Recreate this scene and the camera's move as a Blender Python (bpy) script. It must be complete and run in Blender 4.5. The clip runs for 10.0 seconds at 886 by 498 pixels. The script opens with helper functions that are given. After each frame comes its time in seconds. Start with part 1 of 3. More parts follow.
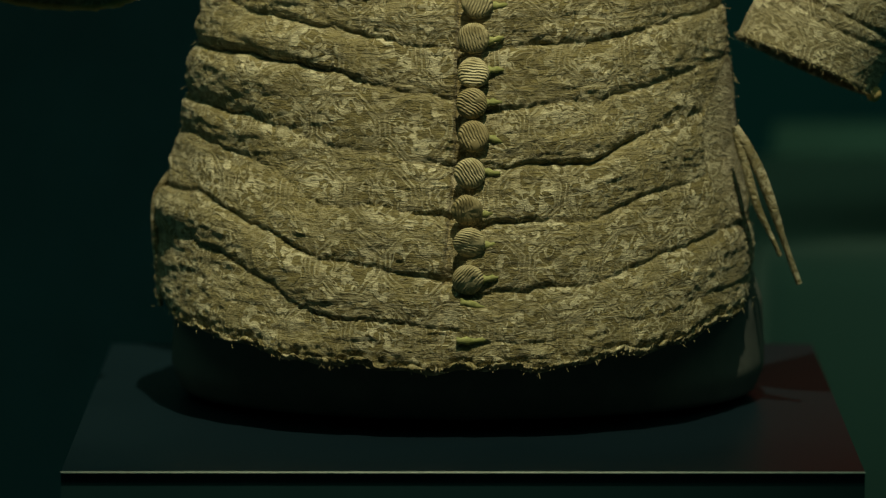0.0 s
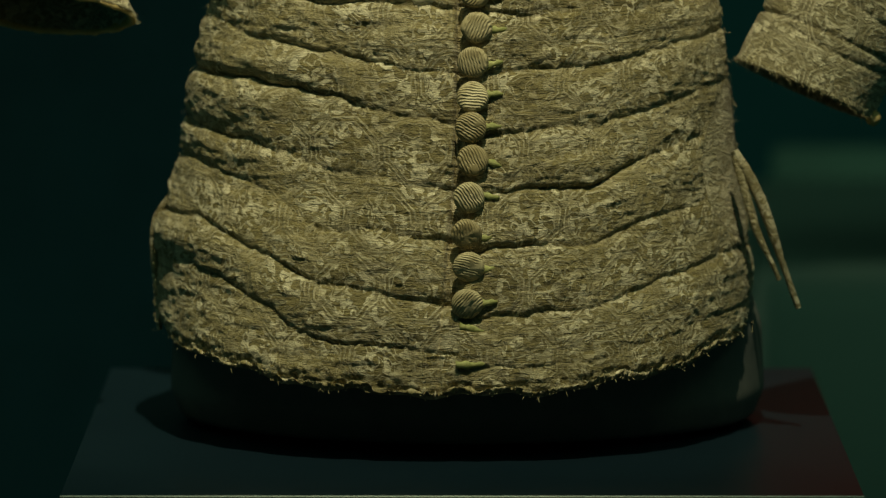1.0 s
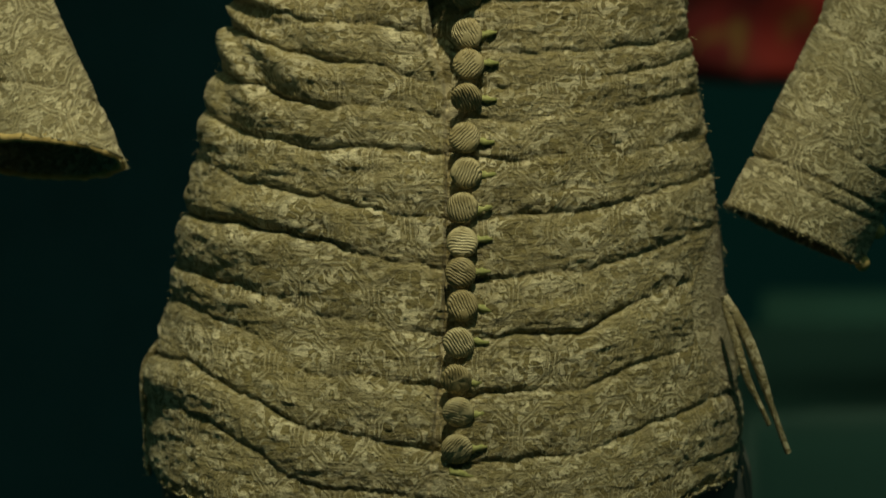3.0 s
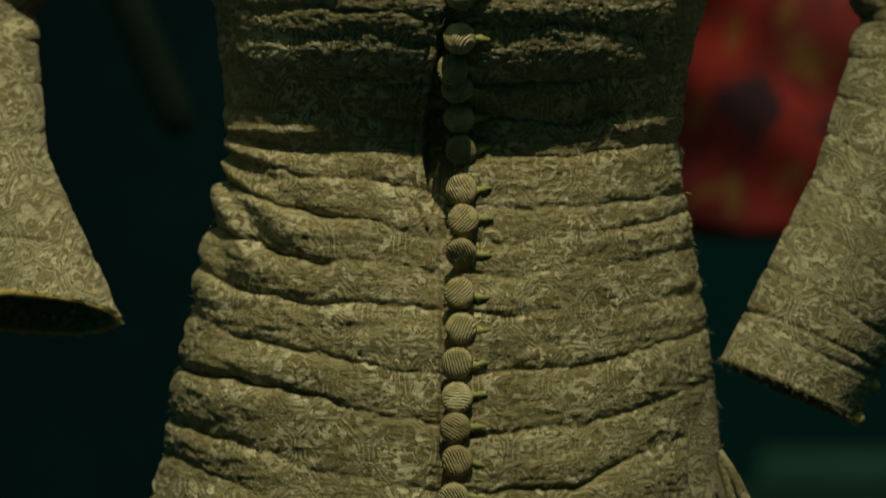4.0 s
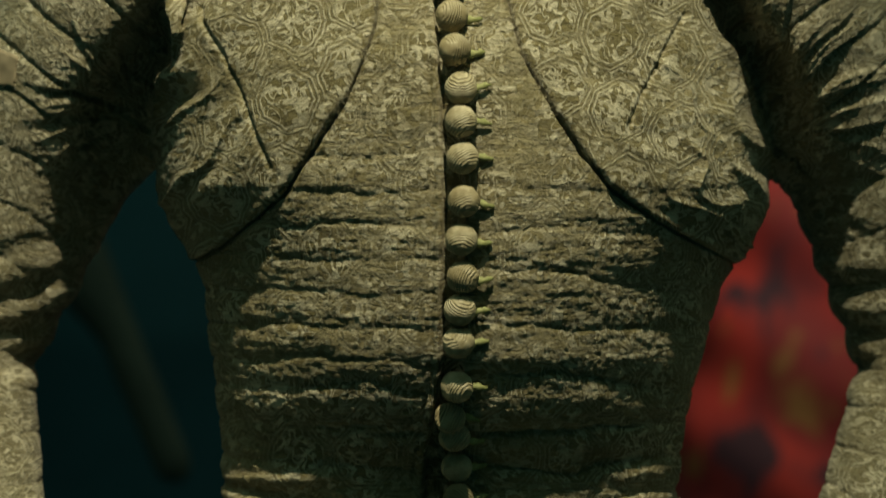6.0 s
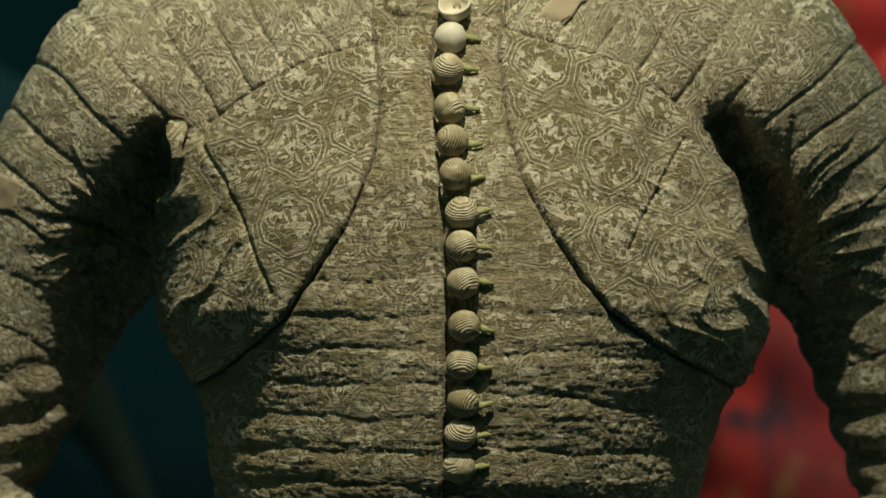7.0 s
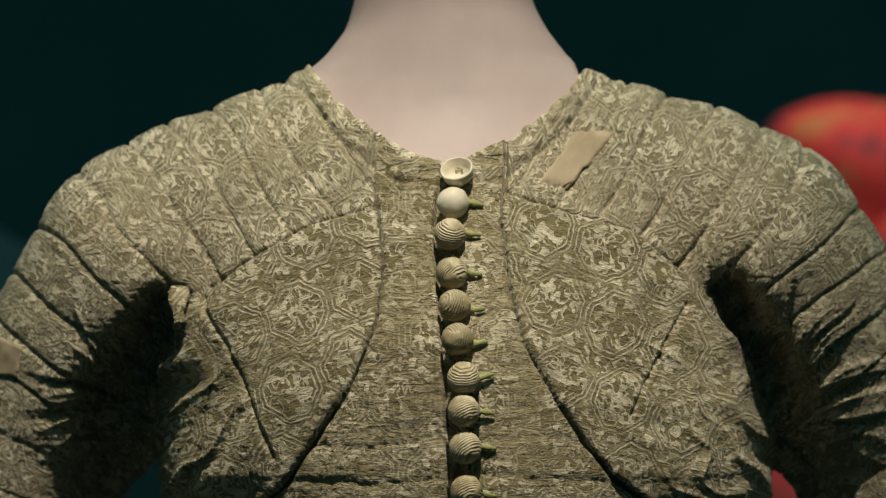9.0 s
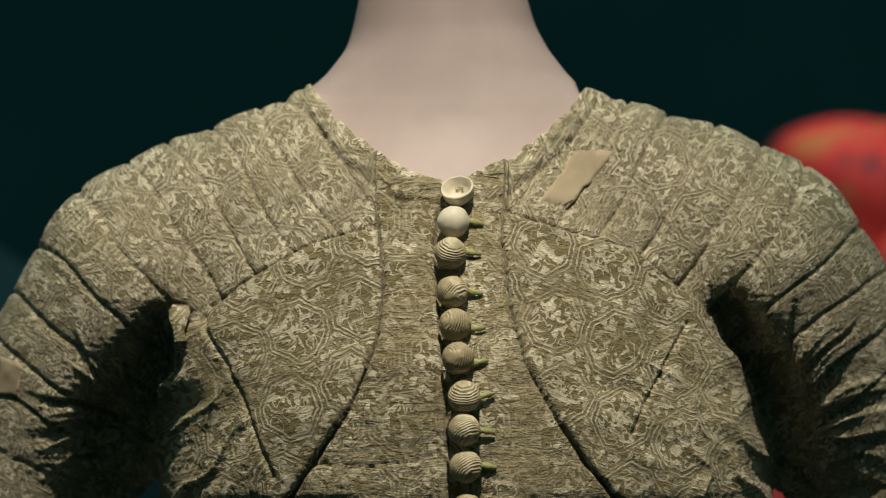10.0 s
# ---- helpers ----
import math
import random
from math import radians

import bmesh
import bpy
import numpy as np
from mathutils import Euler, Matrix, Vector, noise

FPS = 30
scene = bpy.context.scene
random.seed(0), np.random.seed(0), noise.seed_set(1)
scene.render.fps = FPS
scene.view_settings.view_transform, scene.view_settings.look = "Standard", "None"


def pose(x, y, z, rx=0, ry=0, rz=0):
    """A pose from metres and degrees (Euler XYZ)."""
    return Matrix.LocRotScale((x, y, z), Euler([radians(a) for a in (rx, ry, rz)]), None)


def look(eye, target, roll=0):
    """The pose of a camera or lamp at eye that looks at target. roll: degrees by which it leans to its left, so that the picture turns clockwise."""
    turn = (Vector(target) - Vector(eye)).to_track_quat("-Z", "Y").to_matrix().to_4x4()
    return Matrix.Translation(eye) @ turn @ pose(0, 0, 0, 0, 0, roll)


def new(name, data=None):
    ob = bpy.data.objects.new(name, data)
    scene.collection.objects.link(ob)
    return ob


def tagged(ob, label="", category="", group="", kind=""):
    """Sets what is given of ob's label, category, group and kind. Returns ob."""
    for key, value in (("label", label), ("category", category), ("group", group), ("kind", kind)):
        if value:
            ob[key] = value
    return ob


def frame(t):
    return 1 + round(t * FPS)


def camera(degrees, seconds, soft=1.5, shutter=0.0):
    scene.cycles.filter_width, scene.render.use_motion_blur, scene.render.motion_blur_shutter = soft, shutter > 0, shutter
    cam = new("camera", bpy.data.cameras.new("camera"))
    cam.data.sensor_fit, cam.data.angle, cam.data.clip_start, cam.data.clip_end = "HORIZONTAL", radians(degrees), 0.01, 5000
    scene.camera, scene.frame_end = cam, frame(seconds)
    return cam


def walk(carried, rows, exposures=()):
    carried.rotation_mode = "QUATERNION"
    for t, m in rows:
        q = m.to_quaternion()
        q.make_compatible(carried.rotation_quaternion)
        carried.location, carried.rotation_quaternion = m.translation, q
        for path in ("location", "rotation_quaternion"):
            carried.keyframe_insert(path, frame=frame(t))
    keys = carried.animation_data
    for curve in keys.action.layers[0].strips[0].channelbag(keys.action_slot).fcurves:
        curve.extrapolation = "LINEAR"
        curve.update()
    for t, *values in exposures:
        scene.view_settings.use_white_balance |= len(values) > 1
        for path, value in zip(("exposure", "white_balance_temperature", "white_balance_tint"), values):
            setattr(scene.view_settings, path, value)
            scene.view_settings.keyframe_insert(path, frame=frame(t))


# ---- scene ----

# ---------------------------------------------------------------- camera
cam = camera(9.637, 10.0, soft=1.2, shutter=0.4)
cam.data.dof.use_dof = True
cam.data.dof.focus_distance = 2.99
cam.data.dof.aperture_fstop = 5.6
EYE = (0.0, -3.1, 1.24)
# seconds, degrees to the left, degrees up: a slow upward tilt on a tripod
TILTS = [
    (0.0, 0.1294, -8.26), (0.5, 0.1294, -8.1781), (1.0, 0.1214, -7.9969), (1.5, 0.1047, -7.7671),
    (2.0, 0.0696, -7.4375), (2.2, 0.0493, -7.3051), (3.3, -0.0123, -5.9558), (3.5, -0.0308, -5.6262),
    (4.0, -0.0493, -4.7206), (4.5, -0.0678, -3.7626), (5.0, -0.0819, -2.7892), (5.5, -0.0832, -1.8188),
    (6.0, -0.0758, -0.9224), (6.2, -0.0739, -0.5959), (7.3, -0.0696, 0.7533), (7.5, -0.0678, 0.9597),
    (8.0, -0.0573, 1.4864), (8.5, -0.053, 1.9423), (9.0, -0.0462, 2.235), (9.5, -0.0425, 2.4044),
    (10.0, -0.04, 2.4414),
]
EXPOSURES = [(0.0, 0.0, 7700, -13), (2.5, -0.05, 7700, -13), (4.0, -0.32, 7700, -12), (5.2, -0.24, 7500, -11), (6.0, 0.0, 6900, -6), (7.5, 0.0, 6300, 6), (10.0, 0.0, 6200, 12)]
walk(cam, [(t, pose(*EYE, 90 + up, 0, left)) for t, left, up in TILTS], EXPOSURES)

# ---------------------------------------------------------------- light
world = bpy.data.worlds.new("dark_hall")
scene.world = world
world.use_nodes = True
world.node_tree.nodes["Background"].inputs[0].default_value = (0.10, 0.75, 0.72, 1)
world.node_tree.nodes["Background"].inputs[1].default_value = 0.004


def spot(name, eye, target, watts, colour, cone, blend, radius):
    lamp = bpy.data.lights.new(name, "SPOT")
    lamp.energy, lamp.color, lamp.spot_size, lamp.spot_blend, lamp.shadow_soft_size = watts, colour, radians(cone), blend, radius
    ob = new(name, lamp)
    ob.matrix_world = look(eye, target)
    return ob


spot("case_spot", (0.10, -1.10, 3.3), (-0.045, -0.06, 1.18), 304, (1.0, 0.87, 0.67), 22.4, 1.0, 0.02)
spot("robe_spot", (0.75, 0.35, 3.6), (0.42, 1.25, 1.44), 165, (1.0, 0.90, 0.72), 21, 1.0, 0.04)
# unseen area lamp under the ceiling, added to lift the blacks
hall = bpy.data.lights.new("ambient_fill", "AREA")
hall.shape, hall.size, hall.energy, hall.color = "SQUARE", 6.0, 62.0, (0.50, 0.80, 0.62)
new("ambient_fill", hall).matrix_world = look((0, 0, 3.95), (0, 0.001, 0))


# ---------------------------------------------------------------- materials
def material(name):
    m = bpy.data.materials.new(name)
    m.use_nodes = True
    return m, m.node_tree.nodes, m.node_tree.links, m.node_tree.nodes["Principled BSDF"]


class Graph:
    """Short spellings for shader arithmetic."""

    def __init__(self, nodes, links):
        self.nodes, self.links = nodes, links

    def put(self, socket, value):
        if hasattr(value, "links"):
            self.links.new(value, socket)
        elif isinstance(value, (tuple, list)) and len(value) == 3 and socket.type == "RGBA":
            socket.default_value = (*value, 1)
        else:
            socket.default_value = value

    def math(self, op, a, b=0.0, c=0.0):
        n = self.nodes.new("ShaderNodeMath")
        n.operation = op
        for s, v in zip(n.inputs, (a, b, c)):
            self.put(s, v)
        return n.outputs[0]

    def vec(self, op, a, b=(0, 0, 0), scale=1.0):
        n = self.nodes.new("ShaderNodeVectorMath")
        n.operation = op
        self.put(n.inputs[0], a)
        self.put(n.inputs[1], b)
        if op == "SCALE":
            self.put(n.inputs[3], scale)
        return n.outputs[0]

    def xyz(self, v):
        n = self.nodes.new("ShaderNodeSeparateXYZ")
        self.put(n.inputs[0], v)
        return n.outputs

    def join(self, x, y, z=0.0):
        n = self.nodes.new("ShaderNodeCombineXYZ")
        for s, v in zip(n.inputs, (x, y, z)):
            self.put(s, v)
        return n.outputs[0]

    def noise(self, v, scale, detail=2.0, rough=0.5, distort=0.0):
        n = self.nodes.new("ShaderNodeTexNoise")
        self.put(n.inputs["Vector"], v)
        n.inputs["Scale"].default_value, n.inputs["Detail"].default_value = scale, detail
        n.inputs["Roughness"].default_value, n.inputs["Distortion"].default_value = rough, distort
        return n.outputs[0]

    def step(self, v, lo, hi, a=0.0, b=1.0):
        n = self.nodes.new("ShaderNodeMapRange")
        n.interpolation_type = "SMOOTHSTEP"
        for s, w in zip(n.inputs, (v, lo, hi, a, b)):
            self.put(s, w)
        return n.outputs[0]

    def mix(self, fac, a, b):
        n = self.nodes.new("ShaderNodeMix")
        n.data_type = "RGBA"
        self.put(n.inputs[0], fac)
        self.put(n.inputs[6], a)
        self.put(n.inputs[7], b)
        return n.outputs[2]

    def attribute(self, name):
        n = self.nodes.new("ShaderNodeAttribute")
        n.attribute_name = name
        return n.outputs["Vector"]

    def place(self):
        return self.nodes.new("ShaderNodeTexCoord").outputs["Object"]

    def random(self):
        return self.nodes.new("ShaderNodeObjectInfo").outputs["Random"]

    def bump(self, height, strength, distance, below=None):
        n = self.nodes.new("ShaderNodeBump")
        n.inputs["Distance"].default_value = distance
        self.put(n.inputs["Strength"], strength)
        self.put(n.inputs["Height"], height)
        if below is not None:
            self.put(n.inputs["Normal"], below)
        return n.outputs[0]


def brocade():
    """Silk and gold lampas: octagons of double bands round curling beasts, in pale thread on an olive-brown ground."""
    m, nodes, links, surface = material("gold_brocade")
    g = Graph(nodes, links)
    cloth = g.attribute("cloth")
    warp = g.vec("SCALE", g.vec("SUBTRACT", nodes.new("ShaderNodeTexNoise").outputs["Color"], (0.5, 0.5, 0.5)), scale=0.006)
    wn = warp.node.inputs[0].links[0].from_node.inputs[0].links[0].from_node
    links.new(cloth, wn.inputs["Vector"])
    wn.inputs["Scale"].default_value = 60
    p = g.vec("ADD", cloth, warp)
    x, y, _ = g.xyz(p)
    W, H = 0.037, 0.039
    row = g.math("FLOOR", g.math("DIVIDE", y, H))
    shift = g.math("MULTIPLY", g.math("MODULO", g.math("ABSOLUTE", row), 2.0), 0.5)
    fx = g.math("SUBTRACT", g.math("FRACT", g.math("ADD", g.math("DIVIDE", x, W), shift)), 0.5)
    fy = g.math("SUBTRACT", g.math("FRACT", g.math("DIVIDE", y, H)), 0.5)
    ax, ay = g.math("ABSOLUTE", fx), g.math("ABSOLUTE", fy)
    d = g.math("MAXIMUM", g.math("MAXIMUM", ax, ay), g.math("MULTIPLY", g.math("ADD", ax, ay), 0.74))
    band = g.math("ABSOLUTE", g.math("SUBTRACT", g.math("ABSOLUTE", g.math("SUBTRACT", d, 0.425)), 0.034))
    line = g.math("MULTIPLY", g.step(band, 0.008, 0.020, 0.95, 0.0), g.step(g.noise(cloth, 60.0, 2.0), 0.36, 0.5, 0.4, 1.0))
    # curling beasts and leaves inside each octagon
    n1 = g.noise(p, 115.0, 1.2, 0.45, 1.3)
    curl = g.step(g.math("ABSOLUTE", g.math("SUBTRACT", n1, 0.5)), 0.028, 0.056, 1.0, 0.0)
    blob = g.step(g.noise(p, 150.0, 0.6, 0.4, 0.9), 0.55, 0.59)
    beast = g.math("MAXIMUM", curl, blob)
    flag = g.xyz(cloth)[2]
    on_panel = g.math("MULTIPLY", g.step(flag, 0.2, 0.4), g.step(flag, 0.8, 0.6))
    line = g.math("MULTIPLY", line, g.math("MULTIPLY_ADD", on_panel, 0.25, 0.75))
    inside = g.step(d, 0.365, 0.385, 1.0, g.math("MULTIPLY_ADD", on_panel, -0.10, 0.35))
    pale = g.math("MAXIMUM", g.math("MULTIPLY", beast, inside), line)
    corner = g.step(d, 0.49, 0.51, 0.0, 1.0)
    pale = g.math("MAXIMUM", pale, g.math("MULTIPLY", corner, g.step(g.noise(p, 260.0, 1.0), 0.5, 0.55)))
    # worn silk: the pale thread is lost in places
    whole = g.math("MINIMUM", g.math("MULTIPLY", g.xyz(cloth)[2], 2.0), 0.85)
    wear = g.step(g.noise(cloth, 34.0, 4.0, 0.65), g.math("MULTIPLY_ADD", whole, -0.12, 0.38), 0.60)
    fray = g.step(g.noise(cloth, 420.0, 3.0, 0.7), 0.32, 0.58)
    pale = g.math("MULTIPLY", g.math("MULTIPLY", pale, g.math("MULTIPLY_ADD", wear, 0.70, 0.30)), g.math("MULTIPLY_ADD", fray, 0.25, 0.75))
    # weft: long fine horizontal threads
    sx, sy, sz = g.xyz(cloth)
    weft = g.noise(g.join(g.math("MULTIPLY", sx, 230.0), g.math("MULTIPLY", sy, 900.0), sz), 1.0, 3.0, 0.7)
    slub = g.noise(g.join(g.math("MULTIPLY", sx, 80.0), g.math("MULTIPLY", sy, 330.0), sz), 1.0, 4.0, 0.65, 0.5)
    ground = g.mix(g.step(slub, 0.3, 0.7), (0.128, 0.100, 0.034), (0.198, 0.160, 0.062))
    ground = g.mix(g.step(g.noise(cloth, 13.0, 3.0), 0.38, 0.66), ground, (0.240, 0.196, 0.088))
    ground = g.mix(g.math("MULTIPLY", g.step(sz, 0.55, 0.95), 0.30), ground, (0.29, 0.255, 0.18))
    thread = g.mix(g.step(weft, 0.3, 0.7), (0.50, 0.44, 0.29), (0.70, 0.635, 0.48))
    colour = g.mix(pale, ground, thread)
    colour = g.mix(g.math("MULTIPLY", g.step(weft, 0.46, 0.30), 0.55), colour, (0.085, 0.068, 0.030))
    g.put(surface.inputs["Base Color"], colour)
    surface.inputs["Roughness"].default_value = 0.5
    surface.inputs["Specular IOR Level"].default_value = 0.42
    surface.inputs["Sheen Weight"].default_value = 0.2
    fine = g.bump(g.math("ADD", g.math("MULTIPLY", weft, 1.3), g.math("MULTIPLY", pale, 0.8)), 0.95, 0.0014)
    cut = g.math("ABSOLUTE", g.math("SUBTRACT", slub, 0.5))
    crackle = g.noise(g.join(g.math("MULTIPLY", sx, 30.0), g.math("MULTIPLY", sy, 150.0), sz), 1.0, 2.5, 0.55, 0.8)
    crack = g.math("ABSOLUTE", g.math("SUBTRACT", crackle, 0.5))
    coarse = g.bump(g.step(cut, 0.0, 0.06), 0.6, 0.0010, fine)
    coarse = g.bump(g.step(crack, 0.0, 0.03), g.math("MULTIPLY_ADD", whole, -0.25, 0.6), 0.0014, coarse)
    g.put(surface.inputs["Normal"], coarse)
    return m


def plain(name, dark, light, scale, rough, bump=0.0, spec=0.3, distance=0.001, vary=0.0):
    m, nodes, links, surface = material(name)
    g = Graph(nodes, links)
    where = g.place()
    n = g.noise(where, scale, 5.0, 0.6)
    n2 = g.noise(where, scale * 0.17, 3.0, 0.5)
    fac = g.step(g.math("ADD", g.math("MULTIPLY", n, 0.5), g.math("MULTIPLY", n2, 0.5)), 0.36, 0.64)
    if vary:
        fac = g.math("ADD", g.math("MULTIPLY", fac, 1 - vary), g.math("MULTIPLY", g.random(), vary))
    g.put(surface.inputs["Base Color"], g.mix(fac, dark, light))
    surface.inputs["Roughness"].default_value = rough
    surface.inputs["Specular IOR Level"].default_value = spec
    if bump:
        g.put(surface.inputs["Normal"], g.bump(n, bump, distance))
    return m


def button_cloth():
    m, nodes, links, surface = material("button_silk")
    g = Graph(nodes, links)
    where = g.place()
    wave = nodes.new("ShaderNodeTexWave")
    wave.inputs["Scale"].default_value, wave.inputs["Distortion"].default_value = 270.0, 3.0
    wave.inputs["Detail"].default_value = 2.0
    wave.bands_direction = "DIAGONAL"
    turn = nodes.new("ShaderNodeVectorRotate")
    turn.inputs["Axis"].default_value = (0, 1, 0)
    g.put(turn.inputs["Vector"], where)
    g.put(turn.inputs["Angle"], g.math("MULTIPLY", g.random(), 6.28))
    links.new(turn.outputs[0], wave.inputs["Vector"])
    n = g.noise(where, 140.0, 4.0)
    shown = g.step(g.noise(g.vec("ADD", where, g.join(g.random(), 0.0, g.random())), 90.0, 2.0), 0.36, 0.48)
    ridges = g.math("MULTIPLY", wave.outputs["Fac"], shown)
    colour = g.mix(g.step(n, 0.3, 0.7), (0.34, 0.285, 0.165), (0.56, 0.49, 0.33))
    colour = g.mix(g.math("MULTIPLY", g.random(), 0.65), colour, (0.20, 0.15, 0.065))
    colour = g.mix(g.math("MULTIPLY", ridges, 0.2), colour, (0.10, 0.075, 0.035))
    g.put(surface.inputs["Base Color"], colour)
    surface.inputs["Roughness"].default_value = 0.55
    g.put(surface.inputs["Normal"], g.bump(g.math("ADD", g.math("MULTIPLY", ridges, -0.7), g.math("MULTIPLY", n, 0.8)), 0.6, 0.0014))
    return m


BROCADE = brocade()
BUTTON = button_cloth()
IVORY = plain("ivory_silk", (0.50, 0.45, 0.34), (0.62, 0.57, 0.45), 90, 0.5, 0.15)
SKIN = plain("painted_plaster", (0.330, 0.264, 0.250), (0.375, 0.303, 0.285), 25, 0.55, 0.08)
# dark colour stands for the skirt's shade on the mannequin's hips
SHADED_HIPS = plain("shaded_plaster", (0.075, 0.088, 0.090), (0.115, 0.125, 0.120), 30, 0.5, 0.15)
GREEN = plain("green_silk", (0.16, 0.175, 0.055), (0.38, 0.38, 0.17), 300, 0.6, 0.5)
LINEN = plain("tan_linen", (0.255, 0.205, 0.13), (0.35, 0.285, 0.19), 60, 0.8, 0.3)
LINING = plain("yellow_lining", (0.34, 0.24, 0.09), (0.50, 0.38, 0.18), 150, 0.8, 0.6)
BLACK = plain("dark_lacquer", (0.0035, 0.010, 0.016), (0.005, 0.013, 0.020), 8, 0.34, 0.0, 0.22)
MATT = plain("matt_black", (0.014, 0.042, 0.050), (0.018, 0.052, 0.062), 8, 0.9, 0.02, 0.05)
EDGE = plain("steel_trim", (0.45, 0.5, 0.48), (0.6, 0.65, 0.63), 30, 0.75)
WALL = plain("teal_wall", (0.022, 0.098, 0.120), (0.028, 0.120, 0.145), 3, 0.9, 0.1)
# for walls out of view: pale, to throw fill light onto the front faces
BOUNCE_WALL = plain("bounce_wall", (0.13, 0.23, 0.27), (0.16, 0.27, 0.32), 3, 0.9, 0.1)
DARKFLOOR = plain("dark_floor", (0.026, 0.110, 0.135), (0.036, 0.150, 0.185), 4, 0.7, 0.05)
RAIL = plain("green_panel", (0.014, 0.052, 0.044), (0.02, 0.075, 0.062), 6, 0.7)
GREY = plain("grey_panel", (0.062, 0.106, 0.100), (0.080, 0.136, 0.126), 5, 0.8)


def red_silk():
    m, nodes, links, surface = material("red_flowered_silk")
    g = Graph(nodes, links)
    where = g.place()
    wx, wy, wz = g.xyz(where)
    where = g.join(wx, wy, g.math("MULTIPLY", wz, 0.55))
    n = g.noise(where, 9.0, 1.5, 0.5, 0.6)
    n2 = g.noise(where, 24.0, 2.0, 0.5, 0.3)
    c = g.mix(g.step(n, 0.38, 0.62), (0.26, 0.014, 0.020), (0.58, 0.030, 0.026))
    c = g.mix(g.math("MULTIPLY", g.step(n2, 0.55, 0.66), 0.55), c, (0.42, 0.22, 0.06))
    c = g.mix(g.step(n2, 0.44, 0.33), c, (0.07, 0.014, 0.030))
    g.put(surface.inputs["Base Color"], c)
    surface.inputs["Roughness"].default_value = 0.8
    return m


RED = red_silk()


# ---------------------------------------------------------------- mesh helpers
def mesh_object(name, verts, quads, mat, parent=None, label="", cloth=None, smooth=True):
    me = bpy.data.meshes.new(name)
    verts, quads = np.asarray(verts, np.float32), np.asarray(quads, np.int32)
    me.vertices.add(len(verts))
    me.vertices.foreach_set("co", verts.ravel())
    me.loops.add(quads.size)
    me.loops.foreach_set("vertex_index", quads.ravel())
    me.polygons.add(len(quads))
    me.polygons.foreach_set("loop_start", np.arange(0, quads.size, quads.shape[1], dtype=np.int32))
    me.polygons.foreach_set("use_smooth", np.full(len(quads), smooth))
    if cloth is not None:
        me.attributes.new("cloth", "FLOAT_VECTOR", "POINT").data.foreach_set("vector", np.asarray(cloth, np.float32).ravel())
    me.update(calc_edges=True)
    me.validate()
    me.materials.append(mat)
    ob = new(name, me)
    ob.parent = parent
    if label:
        tagged(ob, label)
    return ob


def part(name, bm, mat, parent=None, label="", smooth=True):
    me = bpy.data.meshes.new(name)
    bm.normal_update()
    bm.to_mesh(me)
    bm.free()
    for f in me.polygons:
        f.use_smooth = smooth
    me.materials.append(mat)
    ob = new(name, me)
    ob.parent = parent
    if label:
        tagged(ob, label)
    return ob


def thing(name, label, category, at=(0, 0, 0), group="", kind=""):
    ob = new(name)
    ob.location = at
    return tagged(ob, label, category, group, kind)


def box(bm, lo, hi, bevel=0.0):
    made = bmesh.ops.create_cube(bm, size=1.0, matrix=Matrix.LocRotScale([(a + b) / 2 for a, b in zip(lo, hi)], None, [b - a for a, b in zip(lo, hi)]))
    if bevel:
        edges = {e for v in made["verts"] for e in v.link_edges}
        bmesh.ops.bevel(bm, geom=list(edges), offset=bevel, segments=2, affect="EDGES")
    return bm


def surface_net(f, lo, step):
    """Quads on the zero of the field f (sampled at lo + step * index)."""
    s = f < 0
    c = np.zeros(tuple(n - 1 for n in f.shape), np.uint8)
    corners = [(i, j, k) for i in (0, 1) for j in (0, 1) for k in (0, 1)]
    nx, ny, nz = c.shape
    for i, j, k in corners:
        c += s[i:i + nx, j:j + ny, k:k + nz]
    cells = np.argwhere((c > 0) & (c < 8))
    values = np.stack([f[cells[:, 0] + i, cells[:, 1] + j, cells[:, 2] + k] for i, j, k in corners], 1)
    total, count = np.zeros((len(cells), 3)), np.zeros(len(cells))
    for a in range(8):
        for b in range(a + 1, 8):
            pa, pb = np.array(corners[a]), np.array(corners[b])
            if np.abs(pa - pb).sum() != 1:
                continue
            va, vb = values[:, a], values[:, b]
            cut = (va < 0) != (vb < 0)
            w = np.where(cut, va / np.where(cut, va - vb, 1), 0)
            total += np.where(cut[:, None], pa + w[:, None] * (pb - pa), 0)
            count += cut
    verts = np.asarray(lo) + step * (cells + total / count[:, None])
    index = np.full(c.shape, -1, np.int32)
    index[tuple(cells.T)] = np.arange(len(cells))
    quads = []
    for axis in range(3):
        u, v = (axis + 1) % 3, (axis + 2) % 3
        a = np.take(s, range(s.shape[axis] - 1), axis)
        b = np.take(s, range(1, s.shape[axis]), axis)
        e = np.argwhere(a != b)
        inner = (e[:, u] > 0) & (e[:, v] > 0) & (e[:, u] < s.shape[u] - 1) & (e[:, v] < s.shape[v] - 1)
        e = e[inner]
        flip = b[tuple(e.T)]
        ring = []
        for du, dv in ((0, 0), (-1, 0), (-1, -1), (0, -1)):
            q = e.copy()
            q[:, u] += du
            q[:, v] += dv
            ring.append(index[tuple(q.T)])
        ring = np.stack(ring, 1)
        ring[flip] = ring[flip][:, ::-1]
        quads.append(ring)
    return verts, np.concatenate(quads)


def subdivide(verts, quads, chosen):
    """Splits the chosen quads in four; the others stay."""
    q = quads[chosen]
    n = len(verts)
    edges = np.sort(np.stack([q, np.roll(q, -1, 1)], 2).reshape(-1, 2), 1)
